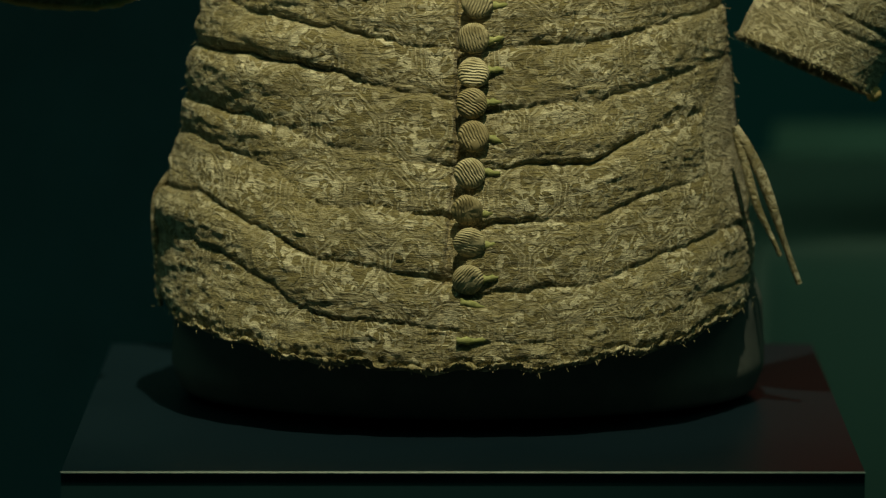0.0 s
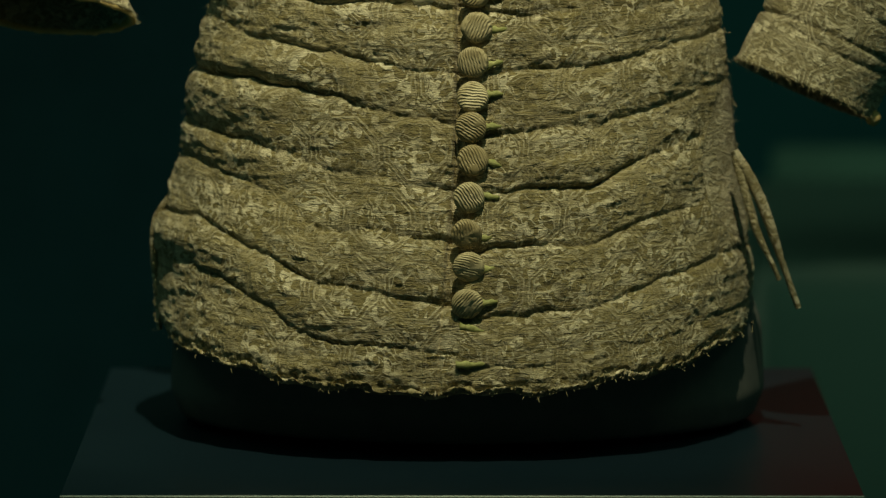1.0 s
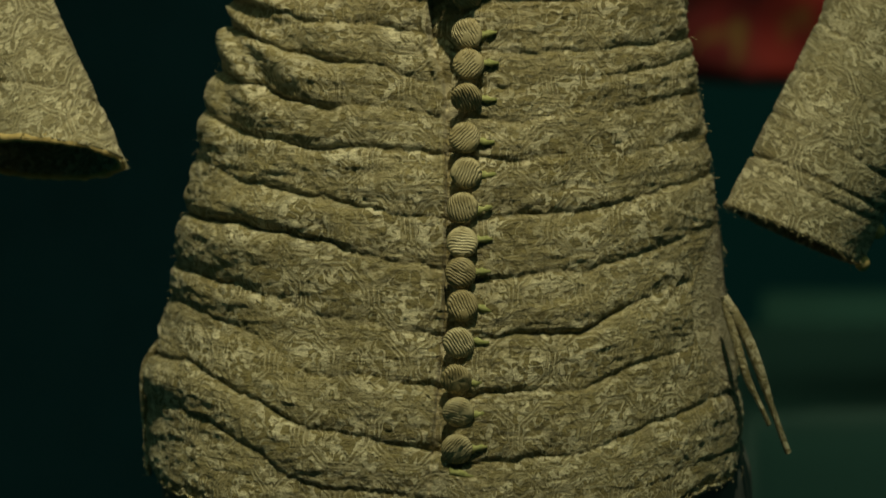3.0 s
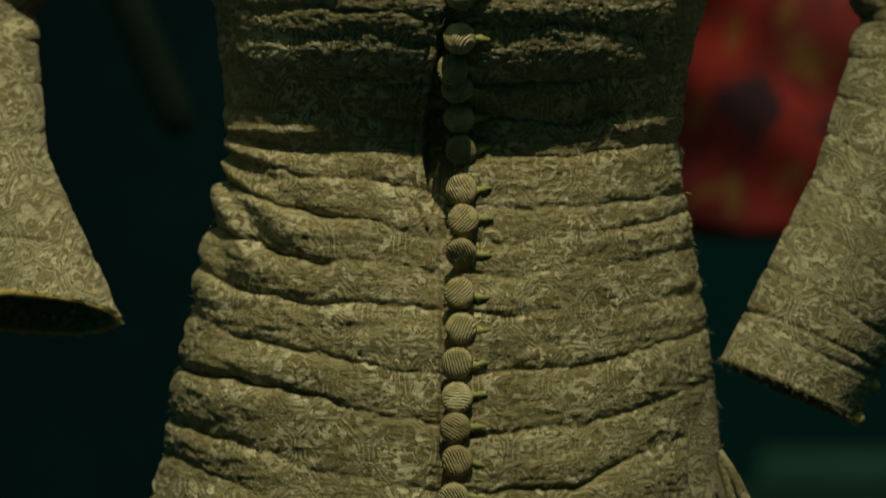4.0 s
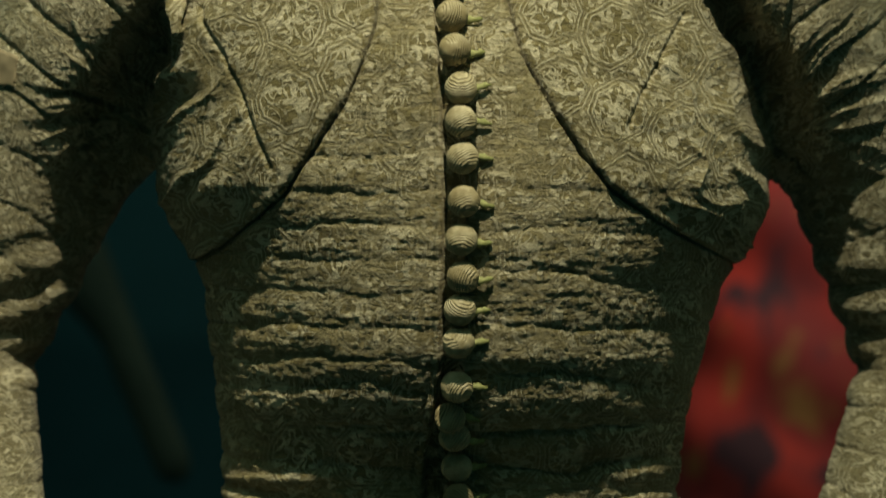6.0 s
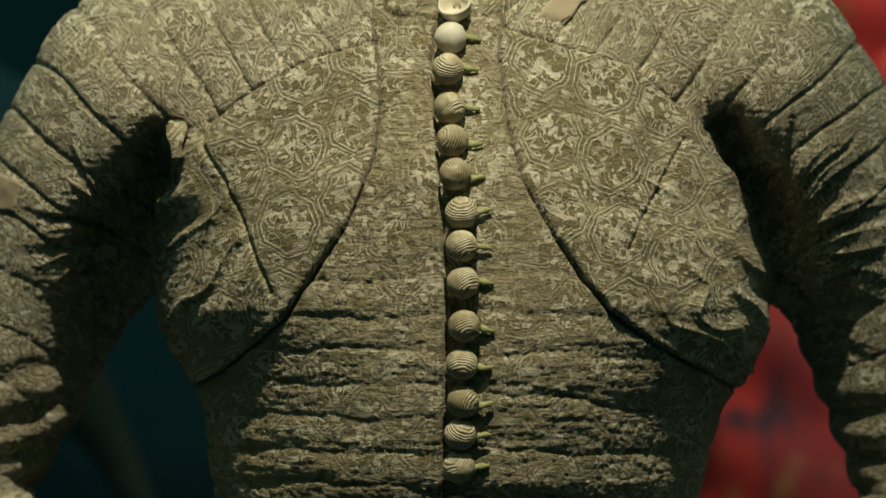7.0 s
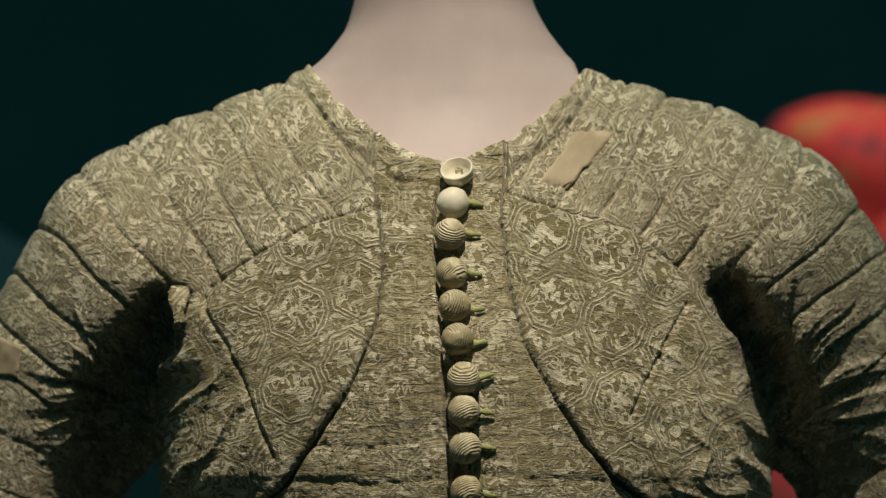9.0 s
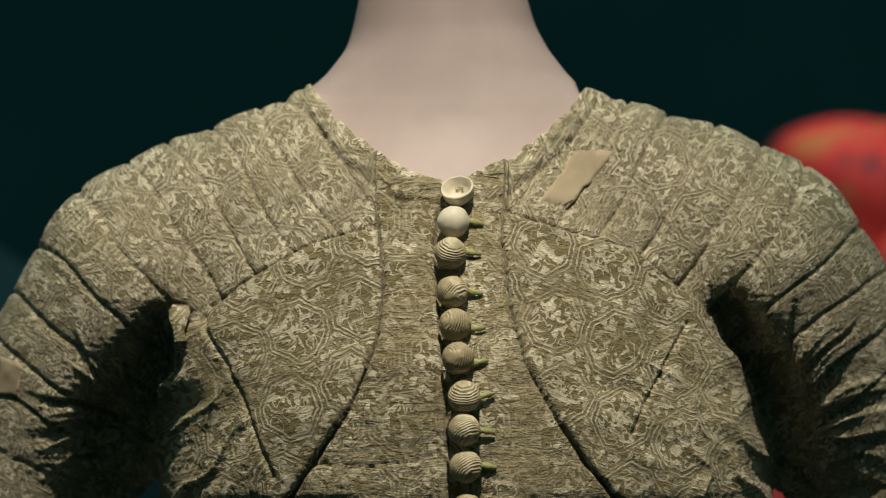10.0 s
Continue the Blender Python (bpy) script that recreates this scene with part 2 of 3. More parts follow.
    keys, inverse = np.unique(edges[:, 0].astype(np.int64) * n + edges[:, 1], return_inverse=True)
    mid = (verts[keys // n] + verts[keys % n]) / 2
    e = n + inverse.reshape(-1, 4)
    centre = n + len(mid) + np.arange(len(q))
    out = np.concatenate([verts, mid, verts[q].mean(1)])
    small = np.concatenate([np.stack([q[:, i], e[:, i], centre, e[:, i - 1]], 1) for i in range(4)])
    return out, np.concatenate([quads[~chosen], small])


def vnoise(x, y, z, seed=0):
    """Smooth lattice noise, -1 to 1."""
    out = 0
    ix, iy, iz = np.floor(x).astype(np.int64), np.floor(y).astype(np.int64), np.floor(z).astype(np.int64)
    fx, fy, fz = x - ix, y - iy, z - iz
    fx, fy, fz = (t * t * (3 - 2 * t) for t in (fx, fy, fz))
    for i in (0, 1):
        for j in (0, 1):
            for k in (0, 1):
                h = ((ix + i) * 374761393 + (iy + j) * 668265263 + (iz + k) * 2147483647 + seed * 1274126177) & 0xFFFFFFFF
                h = ((h ^ (h >> 13)) * 1274126177) & 0xFFFFFFFF
                h = ((h ^ (h >> 16)) & 0xFFFF) / 32767.5 - 1
                out = out + h * (fx if i else 1 - fx) * (fy if j else 1 - fy) * (fz if k else 1 - fz)
    return out


def smoothstep(v, lo, hi):
    t = np.clip((v - lo) / (hi - lo), 0, 1)
    return t * t * (3 - 2 * t)


def to_line(x, z, line):
    """Distance from points to a polyline in the front plane, and which side (positive: to its right, going along)."""
    best, side = np.full(x.shape, 9.0), np.zeros(x.shape)
    for (ax, az), (bx, bz) in zip(line, line[1:]):
        dx, dz = bx - ax, bz - az
        t = np.clip(((x - ax) * dx + (z - az) * dz) / (dx * dx + dz * dz), 0, 1)
        d = np.hypot(x - ax - t * dx, z - az - t * dz)
        s = (x - ax) * dz - (z - az) * dx
        near = d < best
        best, side = np.where(near, d, best), np.where(near, s, side)
    return best, side


# ---------------------------------------------------------------- the figure's form
# height, left side, right side, front depth, back depth
TORSO = np.array([
    (0.60, -0.165, 0.165, 0.122, 0.12), (0.74, -0.177, 0.178, 0.150, 0.13), (0.82, -0.177, 0.174, 0.136, 0.125), (0.852, -0.164, 0.169, 0.129, 0.12),
    (0.906, -0.154, 0.163, 0.118, 0.115), (0.94, -0.148, 0.158, 0.111, 0.11), (0.989, -0.136, 0.150, 0.101, 0.10),
    (1.036, -0.124, 0.142, 0.091, 0.095), (1.053, -0.124, 0.142, 0.088, 0.095), (1.070, -0.126, 0.144, 0.0935, 0.095), (1.085, -0.127, 0.147, 0.103, 0.10), (1.10, -0.129, 0.150, 0.1135, 0.10),
    (1.13, -0.132, 0.157, 0.1270, 0.105), (1.167, -0.137, 0.168, 0.1345, 0.11), (1.19, -0.145, 0.181, 0.138, 0.115), (1.21, -0.155, 0.192, 0.140, 0.12),
    (1.23, -0.165, 0.200, 0.141, 0.12), (1.27, -0.170, 0.195, 0.140, 0.12), (1.30, -0.170, 0.185, 0.135, 0.12), (1.36, -0.167, 0.170, 0.112, 0.11),
    (1.40, -0.158, 0.160, 0.092, 0.095), (1.43, -0.138, 0.148, 0.074, 0.08)])
TORSO_TOP = np.array([(1.446, -0.118, 0.128, 0.064, 0.07), (1.46, -0.090, 0.100, 0.056, 0.06), (1.475, -0.066, 0.070, 0.050, 0.055), (1.50, -0.04, 0.045, 0.04, 0.04)])
TORSO = np.concatenate([TORSO, TORSO_TOP])
# joints of each sleeve: x, y, z, radius
ARM_L = [(-0.100, 0.010, 1.393, 0.062), (-0.135, 0.015, 1.370, 0.072), (-0.166, 0.012, 1.350, 0.0755), (-0.236, 0.044, 1.255, 0.063), (-0.296, 0.060, 1.130, 0.054), (-0.2725, -0.002, 1.030, 0.0425), (-0.236, -0.038, 0.945, 0.0475), (-0.218, -0.055, 0.895, 0.050)]
ARM_R = [(0.108, 0.010, 1.398, 0.062), (0.145, 0.015, 1.378, 0.072), (0.179, 0.012, 1.357, 0.0765), (0.266, 0.052, 1.255, 0.063), (0.308, 0.055, 1.120, 0.053), (0.266, 0.008, 1.015, 0.0455), (0.207, -0.022, 0.905, 0.0440), (0.182, -0.035, 0.858, 0.045)]
# middle of each cuff's open end, and the way that it faces
CUFF_L = ((-0.236, -0.038, 0.950), (-0.07, -0.35, -1.0))
CUFF_R = ((0.205, -0.022, 0.902), (-0.45, -0.15, -1.0))
# hollows under the arms
PIT_L = [(-0.160, -0.020, 1.325, 0.009), (-0.186, -0.020, 1.270, 0.024), (-0.198, -0.020, 1.190, 0.034)]
PIT_R = [(0.168, -0.020, 1.335, 0.008), (0.192, -0.020, 1.290, 0.018), (0.212, -0.020, 1.220, 0.022)]


def torso_field(x, y, z, grow=0.0):
    left, right, front, back = (np.interp(z, TORSO[:, 0], TORSO[:, i]).astype(z.dtype) for i in (1, 2, 3, 4))
    cx, a = (left + right) / 2, (right - left) / 2 + grow
    b = np.where(y < 0, front, back) + grow
    n = np.interp(z, [0.74, 0.85, 1.06, 1.2], [2.35, 1.78, 1.85, 1.72]).astype(z.dtype)
    r = (np.abs((x - cx) / a) ** n + np.abs(y / b) ** n) ** (1 / n)
    return (r - 1) * np.minimum(a, b) * 0.95


def arm_field(x, y, z, joints, grow=0.0):
    """Distance to the sleeve's skin."""
    best = np.full(np.shape(x), 9.0)
    for i, (p, q) in enumerate(zip(joints, joints[1:])):
        d = [b - a for a, b in zip(p, q)]
        size = math.sqrt(d[0] ** 2 + d[1] ** 2 + d[2] ** 2)
        t = ((x - p[0]) * d[0] + (y - p[1]) * d[1] + (z - p[2]) * d[2]) / size ** 2
        tc = np.clip(t, 0, 1)
        f = np.sqrt((x - p[0] - tc * d[0]) ** 2 + (y - p[1] - tc * d[1]) ** 2 + (z - p[2] - tc * d[2]) ** 2) - (p[3] + tc * (q[3] - p[3])) - grow
        near = f < best
        best = np.where(near, f, best)
    return best


def arm_coords(x, z, joints):
    """Length along the sleeve and across it, smooth over the joints."""
    total, along, across, run = 0, 0, 0, 0.0
    for p, q in zip(joints, joints[1:]):
        dx, dz = q[0] - p[0], q[2] - p[2]
        size = math.hypot(dx, dz)
        t = ((x - p[0]) * dx + (z - p[2]) * dz) / size
        c = ((x - p[0]) * dz - (z - p[2]) * dx) / size
        w = np.exp(-np.maximum(np.abs(t - size / 2) - size / 2, -0.02) / 0.022)
        total, along, across = total + w, along + w * (run + t), across + w * c
        run += size
    return along / total, across / total


def cut_end(x, y, z, joints, short=0.0):
    """Positive past the sleeve's open end."""
    (qx, qy, qz), n = CUFF_L if joints is ARM_L else CUFF_R
    size = math.sqrt(n[0] ** 2 + n[1] ** 2 + n[2] ** 2)
    return ((x - qx) * n[0] + (y - qy) * n[1] + (z - qz) * n[2]) / size - short


def cuff_point(joints, angle, radius, past=0.0):
    """A point of the cuff's rim, with the directions outwards and along the arm."""
    p, q = Vector(joints[-2][:3]), Vector(joints[-1][:3])
    middle, facing = (Vector(v) for v in (CUFF_L if joints is ARM_L else CUFF_R))
    d = (q - p).normalized()
    a = d.orthogonal().normalized()
    out = a * math.cos(angle) + d.cross(a) * math.sin(angle)
    axis = p + d * (middle - p).dot(facing) / d.dot(facing)
    return axis + out * radius + d * (past - radius * out.dot(facing) / d.dot(facing)), out, d


def blend(a, b, k):
    h = np.clip(0.5 + 0.5 * (b - a) / k, 0, 1)
    return b + (a - b) * h - k * h * (1 - h)


def hem(x, y):
    """Height of the skirt's lower edge."""
    return 0.7400 + 0.0205 * np.clip(np.abs(x) / 0.175, 0, 1) ** 2.2 + 0.0012 * np.sin(x * 90) + 0.001 * np.sin(x * 211 + 1)


def neckline(x):
    left = np.interp(x, [-0.30, -0.0800, -0.072, -0.0618, -0.0419, -0.0188, 0.006], [1.60, 1.4730, 1.4610, 1.4450, 1.4279, 1.4123, 1.4035])
    right = np.interp(x, [0.006, 0.0237, 0.0401, 0.060, 0.0766, 0.0835, 0.092, 0.30], [1.4035, 1.4123, 1.4191, 1.4345, 1.4500, 1.4615, 1.4740, 1.60])
    return np.where(x < 0.006, left, right)


def coat_parts(x, y, z):
    t = torso_field(x, y, z)
    return t, arm_field(x, y, z, ARM_L), arm_field(x, y, z, ARM_R)


def coat_field(x, y, z):
    t, al, ar = coat_parts(x, y, z)
    t = np.maximum(t, hem(x, y) - z)
    t = np.maximum(t, (z - neckline(x)) * 0.8)
    for a, joints in ((al, ARM_L), (ar, ARM_R)):
        end, a0 = cut_end(x, y, z, joints), a
        a = np.maximum(a, end)
        hollow = np.maximum(a0 + 0.0045, -0.06 - end)
        a = np.maximum(a, -hollow)
        t = blend(t, a, np.interp(z, [1.10, 1.20], [0.002, 0.014]).astype(z.dtype))
    for pit in (PIT_L, PIT_R):
        t = -blend(-t, arm_field(x, y * 0.4, z, pit), 0.016)
    return t


def sample(field, lo, hi, step):
    n = [int(round((b - a) / step)) + 1 for a, b in zip(lo, hi)]
    ax = [(lo[i] + step * np.arange(n[i])).astype(np.float32) for i in range(3)]
    out = np.empty(n, np.float32)
    for i in range(0, n[0], 20):
        out[i:i + 20] = field(ax[0][i:i + 20, None, None], ax[1][None, :, None], ax[2][None, None, :])
    return out


def gradient(field, p, h=0.0008):
    g = np.empty_like(p)
    for i in range(3):
        e = np.zeros(3)
        e[i] = h
        g[:, i] = field(*(p + e).T) - field(*(p - e).T)
    return g / (2 * h)


# heights of the stitched channels at the front edge, half way and at the side
SKIRT_L = [(0.760, 0.768, 0.804), (0.789, 0.800, 0.832), (0.826, 0.836, 0.864), (0.854, 0.866, 0.884), (0.893, 0.905, 0.918), (0.922, 0.931, 0.951), (0.956, 0.962, 0.975), (0.979, 0.985, 0.998), (1.000, 1.012, 1.029), (1.026, 1.031, 1.044), (1.045, 1.049, 1.058), (1.066, 1.070, 1.074), (1.088, 1.089, 1.092)]
CHEST_L = [(1.112, 1.111, 1.111), (1.126, 1.126, 1.125), (1.145, 1.147, 1.147), (1.167, 1.169, 1.168), (1.186, 1.188, 1.189), (1.206, 1.207, 1.207), (1.225, 1.226, 1.226), (1.247, 1.247, 1.247), (1.270, 1.270, 1.270), (1.293, 1.293, 1.293), (1.318, 1.318, 1.318), (1.343, 1.343, 1.343), (1.368, 1.368, 1.368), (1.39, 1.39, 1.39)]
SKIRT_R = [(0.755, 0.757, 0.774), (0.781, 0.786, 0.810), (0.820, 0.823, 0.842), (0.851, 0.858, 0.880), (0.885, 0.889, 0.907), (0.921, 0.922, 0.937), (0.958, 0.954, 0.963), (0.980, 0.978, 0.985), (1.001, 0.995, 1.005), (1.019, 1.015, 1.019), (1.049, 1.046, 1.053), (1.070, 1.066, 1.074)]
CHEST_R = [(1.091, 1.088, 1.094), (1.122, 1.120, 1.108), (1.151, 1.145, 1.147), (1.182, 1.176, 1.168), (1.203, 1.203, 1.203), (1.225, 1.225, 1.222), (1.248, 1.248, 1.248), (1.270, 1.270, 1.270), (1.293, 1.293, 1.293), (1.318, 1.318, 1.318), (1.343, 1.343, 1.343), (1.368, 1.368, 1.368), (1.39, 1.39, 1.39)]
# seams in the front plane: x, z
SEAM_L = [(-0.040, 1.402), (-0.035, 1.380), (-0.0316, 1.347), (-0.0355, 1.3155), (-0.051, 1.277), (-0.0703, 1.248), (-0.0874, 1.2225), (-0.1068, 1.2066), (-0.125, 1.192), (-0.16, 1.175)]
SEAM_R = [(0.037, 1.402), (0.036, 1.375), (0.0377, 1.363), (0.041, 1.334), (0.049, 1.3025), (0.0684, 1.268), (0.0835, 1.245), (0.0997, 1.226), (0.1223, 1.210), (0.1513, 1.194), (0.18, 1.18)]
YOKE_L = [(-0.0365, 1.381), (-0.0735, 1.371), (-0.109, 1.352), (-0.1317, 1.336)]
YOKE_R = [(0.0390, 1.389), (0.075, 1.378), (0.111, 1.368), (0.140, 1.346)]
DART_L = [(-0.134, 1.330), (-0.112, 1.285), (-0.093, 1.238)]
DART_R = [(0.140, 1.325), (0.108, 1.262)]
OPENING = [(0.0015, 1.404), (-0.003, 1.372), (0.001, 1.315), (0.0045, 1.24), (0.003, 1.12), (-0.006, 1.07), (-0.0085, 1.05), (-0.0085, 1.02), (0.0005, 1.0), (0.002, 0.95), (0.000, 0.86), (-0.008, 0.775), (-0.010, 0.735)]


def pillow(x, z, rows):
    """Padding between stitched channels: distance from the nearest channel below and above, as 0 to 1, and the channel's nearness in metres."""
    ax = np.abs(x)
    hs = np.stack([np.interp(ax, [0.005, 0.078, 0.150], r) for r in rows])
    below = np.full(x.shape, -9.0)
    above = np.full(x.shape, 9.0)
    for h in hs:
        below = np.where(h <= z, np.maximum(below, h), below)
        above = np.where(h > z, np.minimum(above, h), above)
    below, above = np.maximum(below, above - 0.04), np.minimum(above, below + 0.04)
    return (z - below) / (above - below), np.minimum(z - below, above - z), above - below


def coat_relief(p, normal):
    """Padding, channels, seams and creases of the cloth, in metres along the normal; and the cloth's own coordinates."""
    x, y, z = p.T
    t, al, ar = coat_parts(x, y, z)
    (sl, across_l), (sr, across_r) = arm_coords(x, z, ARM_L), arm_coords(x, z, ARM_R)
    arm = np.minimum(al, ar)
    left = x < 0.003
    s = np.where(x < 0, sl, sr)
    dl, side_l = to_line(x, z, YOKE_L)
    dr, side_r = to_line(x, z, YOKE_R)
    front = y < 0.01
    # shoulder piece and sleeve
    above = np.where(x < 0, (side_l > 0) & (x < -0.0365), (side_r < 0) & (x > 0.039)) & (z > 1.33)
    sleeve = (arm < t - 0.002) | above
    # channels round the sleeve
    wob = 0.006 * vnoise(x * 22, y * 22, z * 22, 5)
    gap = np.where(s < 0.18, 0.0265, 0.030)
    q = np.mod((s + wob) / gap, 1.0)
    near_s = np.minimum(q, 1 - q) * gap
    deep = 0.55 + 0.45 * vnoise(x * 14, y * 14, z * 14, 9)
    puff_s = (1 - (2 * np.abs(q - 0.5)) ** 2.2) * 0.0008 * deep - 0.0006 - np.where(s < 0.2, 0.0027, 0.0015) * np.where(s < 0.2, np.clip(deep, 0.55, 1), np.clip(deep, 0.2, 1)) * np.exp(-(near_s / 0.0015) ** 2)
    # channels across the body
    zw = z + 0.0040 * vnoise(x * 26, z * 30, y * 0, 3) + 0.0018 * vnoise(x * 75, z * 60, y * 0, 4) + 0.0008 * vnoise(x * 260, z * 200, y * 0, 14)
    ql, nl, gl = pillow(x, zw, SKIRT_L + CHEST_L)
    qr, nr, gr = pillow(x, zw, SKIRT_R + CHEST_R)
    q2, near_b, gap_b = np.where(left, ql, qr), np.where(left, nl, nr), np.where(left, gl, gr)
    amp = np.interp(z, [0.74, 0.90, 1.0, 1.06, 1.10, 1.18, 1.24, 1.30], [0.0030, 0.0036, 0.0042, 0.0040, 0.0017, 0.0012, 0.0010, 0.0007])
    flank = np.where(left, 0.65 + 0.5 * smoothstep(-x, 0.02, 0.09), 0.78)
    amp = amp * flank * (0.75 + 0.65 * vnoise(x * 13, z * 34, y * 0, 8)) * np.clip(gap_b / 0.026, 0.5, 1.2) * (1 - 0.25 * smoothstep(np.abs(x), 0.11, 0.16))
    broken = 0.5 + 0.75 * smoothstep(vnoise(x * 30, z * 50, y * 0, 15), -0.5, 0.35)
    deep_line = 0.0024 * broken * np.clip(amp / 0.004, 0.2, 1) * np.exp(-(near_b / 0.0014) ** 2)
    puff_b = amp * (1 - np.abs(2 * q2 - 1) ** 2.0) * (0.75 + 0.5 * q2) - deep_line
    # chest panels: smooth, with soft slanting folds
    dsl, ssl = to_line(x, z, SEAM_L)
    dsr, ssr = to_line(x, z, SEAM_R)
    panel = np.where(left, ssl > 0, ssr < 0) & (z > 1.175) & ~sleeve & (np.abs(x) > 0.03)
    diag = np.where(left, x * 0.66 - z * 0.75, x * 0.70 + z * 0.72)
    perp = np.where(left, x * 0.75 + z * 0.66, x * 0.72 - z * 0.70)
    fold = vnoise(diag * 40 + 0.6 * vnoise(x * 40, z * 40, y * 0, 23), perp * 8, x * 0, 21) * np.where(left, smoothstep(-x, 0.075, 0.13), smoothstep(x, 0.06, 0.12))
    bent = vnoise(diag * 85 + 0.9 * vnoise(x * 45, z * 45, y * 0, 24), perp * 11, x * 0, 25)
    outer_side = np.where(left, smoothstep(-x, 0.085, 0.135), smoothstep(x, 0.075, 0.135)) * smoothstep(1.345 - z, 0, 0.03)
    puff_p = 0.003 + 0.0062 * fold + 0.0036 * (0.42 - np.sqrt(np.abs(bent))) * outer_side
    relief = np.where(sleeve, puff_s, np.where(panel, puff_p, puff_b))
    # creases: long flat ripples and short threadlike ones
    calm = np.where(sleeve | panel, 0.35, np.interp(z, [1.06, 1.11], [1.0, 0.45]))
    relief += 0.0009 * vnoise(x * 45, y * 30, z * 130, 31) * calm
    # sharp little ridges, as in crushed paper
    bend = 1.2 * vnoise(x * 40, z * 40, y * 0, 16)
    relief += 0.0011 * (0.5 - np.sqrt(np.abs(vnoise(x * 42 + bend, y * 20, z * 120 + bend, 17)))) * calm * np.where(sleeve | panel, 0.5, 1.0)
    relief += 0.0008 * (0.5 - np.sqrt(np.abs(vnoise(x * 95 + bend, y * 40, z * 230, 18)))) * calm
    relief += 0.00035 * vnoise(x * 150, y * 90, z * 420, 32) * calm
    relief += 0.0003 * vnoise(x * 420, y * 300, z * 900, 33)
    for k, (fx, fz, size) in enumerate(((38, 170, 0.0003), (70, 300, 0.0004), (110, 520, 0.0003))):
        n = vnoise(x * fx + 2 * vnoise(x * 60, z * 60, y * 0, 71 + k), z * fz, y * 20, 61 + k)
        relief -= size * np.exp(-(n / 0.13) ** 2) * np.where(sleeve | panel, 0.45, 1) * smoothstep(vnoise(x * 18, z * 40, y * 0, 81 + k), -0.35, 0.3)
    # slanting folds at the waist, on one side
    fan = np.hypot(x + 0.150, z - 1.055)
    turn = np.arctan2(z - 1.055, x + 0.150)
    relief += np.where(~sleeve, 0.0021 * np.sin(turn * 17 + 0.6) * smoothstep(fan, 0.015, 0.04) * (1 - smoothstep(fan, 0.07, 0.12)) * (turn < 0.1), 0)
    # gathers under the arms
    for joints, cx, cz in ((ARM_L, -0.178, 1.27), (ARM_R, 0.186, 1.262)):
        r = np.hypot(x - cx, z - cz)
        a = np.arctan2(z - cz, x - cx)
        wave = vnoise(a * 10.0 + 1.4 * vnoise(x * 30, z * 30, y * 0, 41), r * 14, x * 0, 43)
        relief += (0.0040 * (0.45 - np.sqrt(np.abs(wave))) + 0.0022 * wave) * smoothstep(r, 0.010, 0.03) * (1 - smoothstep(r, *((0.03, 0.075) if cx < 0 else (0.045, 0.11)))) * front * np.where(arm < t + 0.004, 1.0, 0.12)
    # crook of the elbow
    for joints in (ARM_L, ARM_R):
        ex, ey, ez, er = joints[4]
        r = np.abs(z - ez + 0.3 * (np.abs(x) - abs(ex)))
        relief += 0.0008 * np.sin((z + 0.25 * np.abs(x)) * 260 + 3 * vnoise(x * 25, y * 25, z * 25, 44)) * (1 - smoothstep(np.abs(z - ez - 0.02), 0.03, 0.07)) * (arm < t) * smoothstep(-np.abs(x) + abs(ex) + 0.03, 0.0, 0.05)
    # seams
    for d in (np.where(sleeve | (np.abs(x) < 0.15), dl, 9), dr):
        relief -= np.where(front, 0.0024 * np.exp(-(d / 0.0015) ** 2), 0)
    for d in (dsl, dsr):
        relief -= np.where(front & ~sleeve & (z < 1.396), 0.0026 * np.exp(-(d / 0.0015) ** 2) , 0)
    for line in (DART_L, DART_R):
        d, _ = to_line(x, z, line)
        relief -= np.where(front, 0.002 * np.exp(-(d / 0.0013) ** 2), 0)
    # front opening: the button edge lies over a sunk strip
    do, so = to_line(x, z, OPENING)
    so = np.where(so < 0, do, -do)
    wide = np.interp(z, [0.99, 1.015, 1.06, 1.11], [0.0, 0.010, 0.010, 0.0])
    strip = smoothstep(so, -0.0008, 0.0008) * (1 - smoothstep(so - wide, 0.007, 0.014)) * front * (z > 0.79)
    relief -= (0.0062 + 0.45 * wide) * strip
    relief -= np.where(front, 0.003 * np.exp(-(so / 0.0011) ** 2) + 0.0012 * np.exp(-((so + 0.006) / 0.0012) ** 2), 0)
    # collar band and bound edges
    dn = (neckline(x) - z) * np.where(np.abs(x - 0.006) > 0.02, 0.75, 0.92)
    relief *= 0.35 + 0.65 * smoothstep(dn, 0.010, 0.020)
    relief += np.where(front & ~(arm < t - 0.01) & (z > 1.395), 0.0019 * smoothstep(0.013 - dn, 0, 0.004) + 0.0015 * vnoise(x * 90, y * 0, z * 260, 91) * smoothstep(0.018 - dn, 0, 0.006) - 0.0017 * np.exp(-((dn - 0.0145) / 0.0014) ** 2), 0)
    dh = z - hem(x, y)
    relief += np.where(dh < 0.02, -0.0035 * smoothstep(0.012 - dh, 0, 0.012) + 0.002 * vnoise(x * 240, y * 240, z * 300, 51) * (dh < 0.008), 0)
    # only the outer face is padded
    end = np.where(x < 0, cut_end(x, y, z, ARM_L), cut_end(x, y, z, ARM_R))
    relief -= np.where(arm < t, 0.0018 * np.exp(-((end + 0.034) / 0.0014) ** 2), 0)
    outer = (np.abs(np.where(arm < t, arm, t)) < 0.004) | (np.abs(arm - t) < 0.016) | (z > 1.15)
    relief = np.where(outer & ((end < -0.003) | (t < arm)), relief, 0)
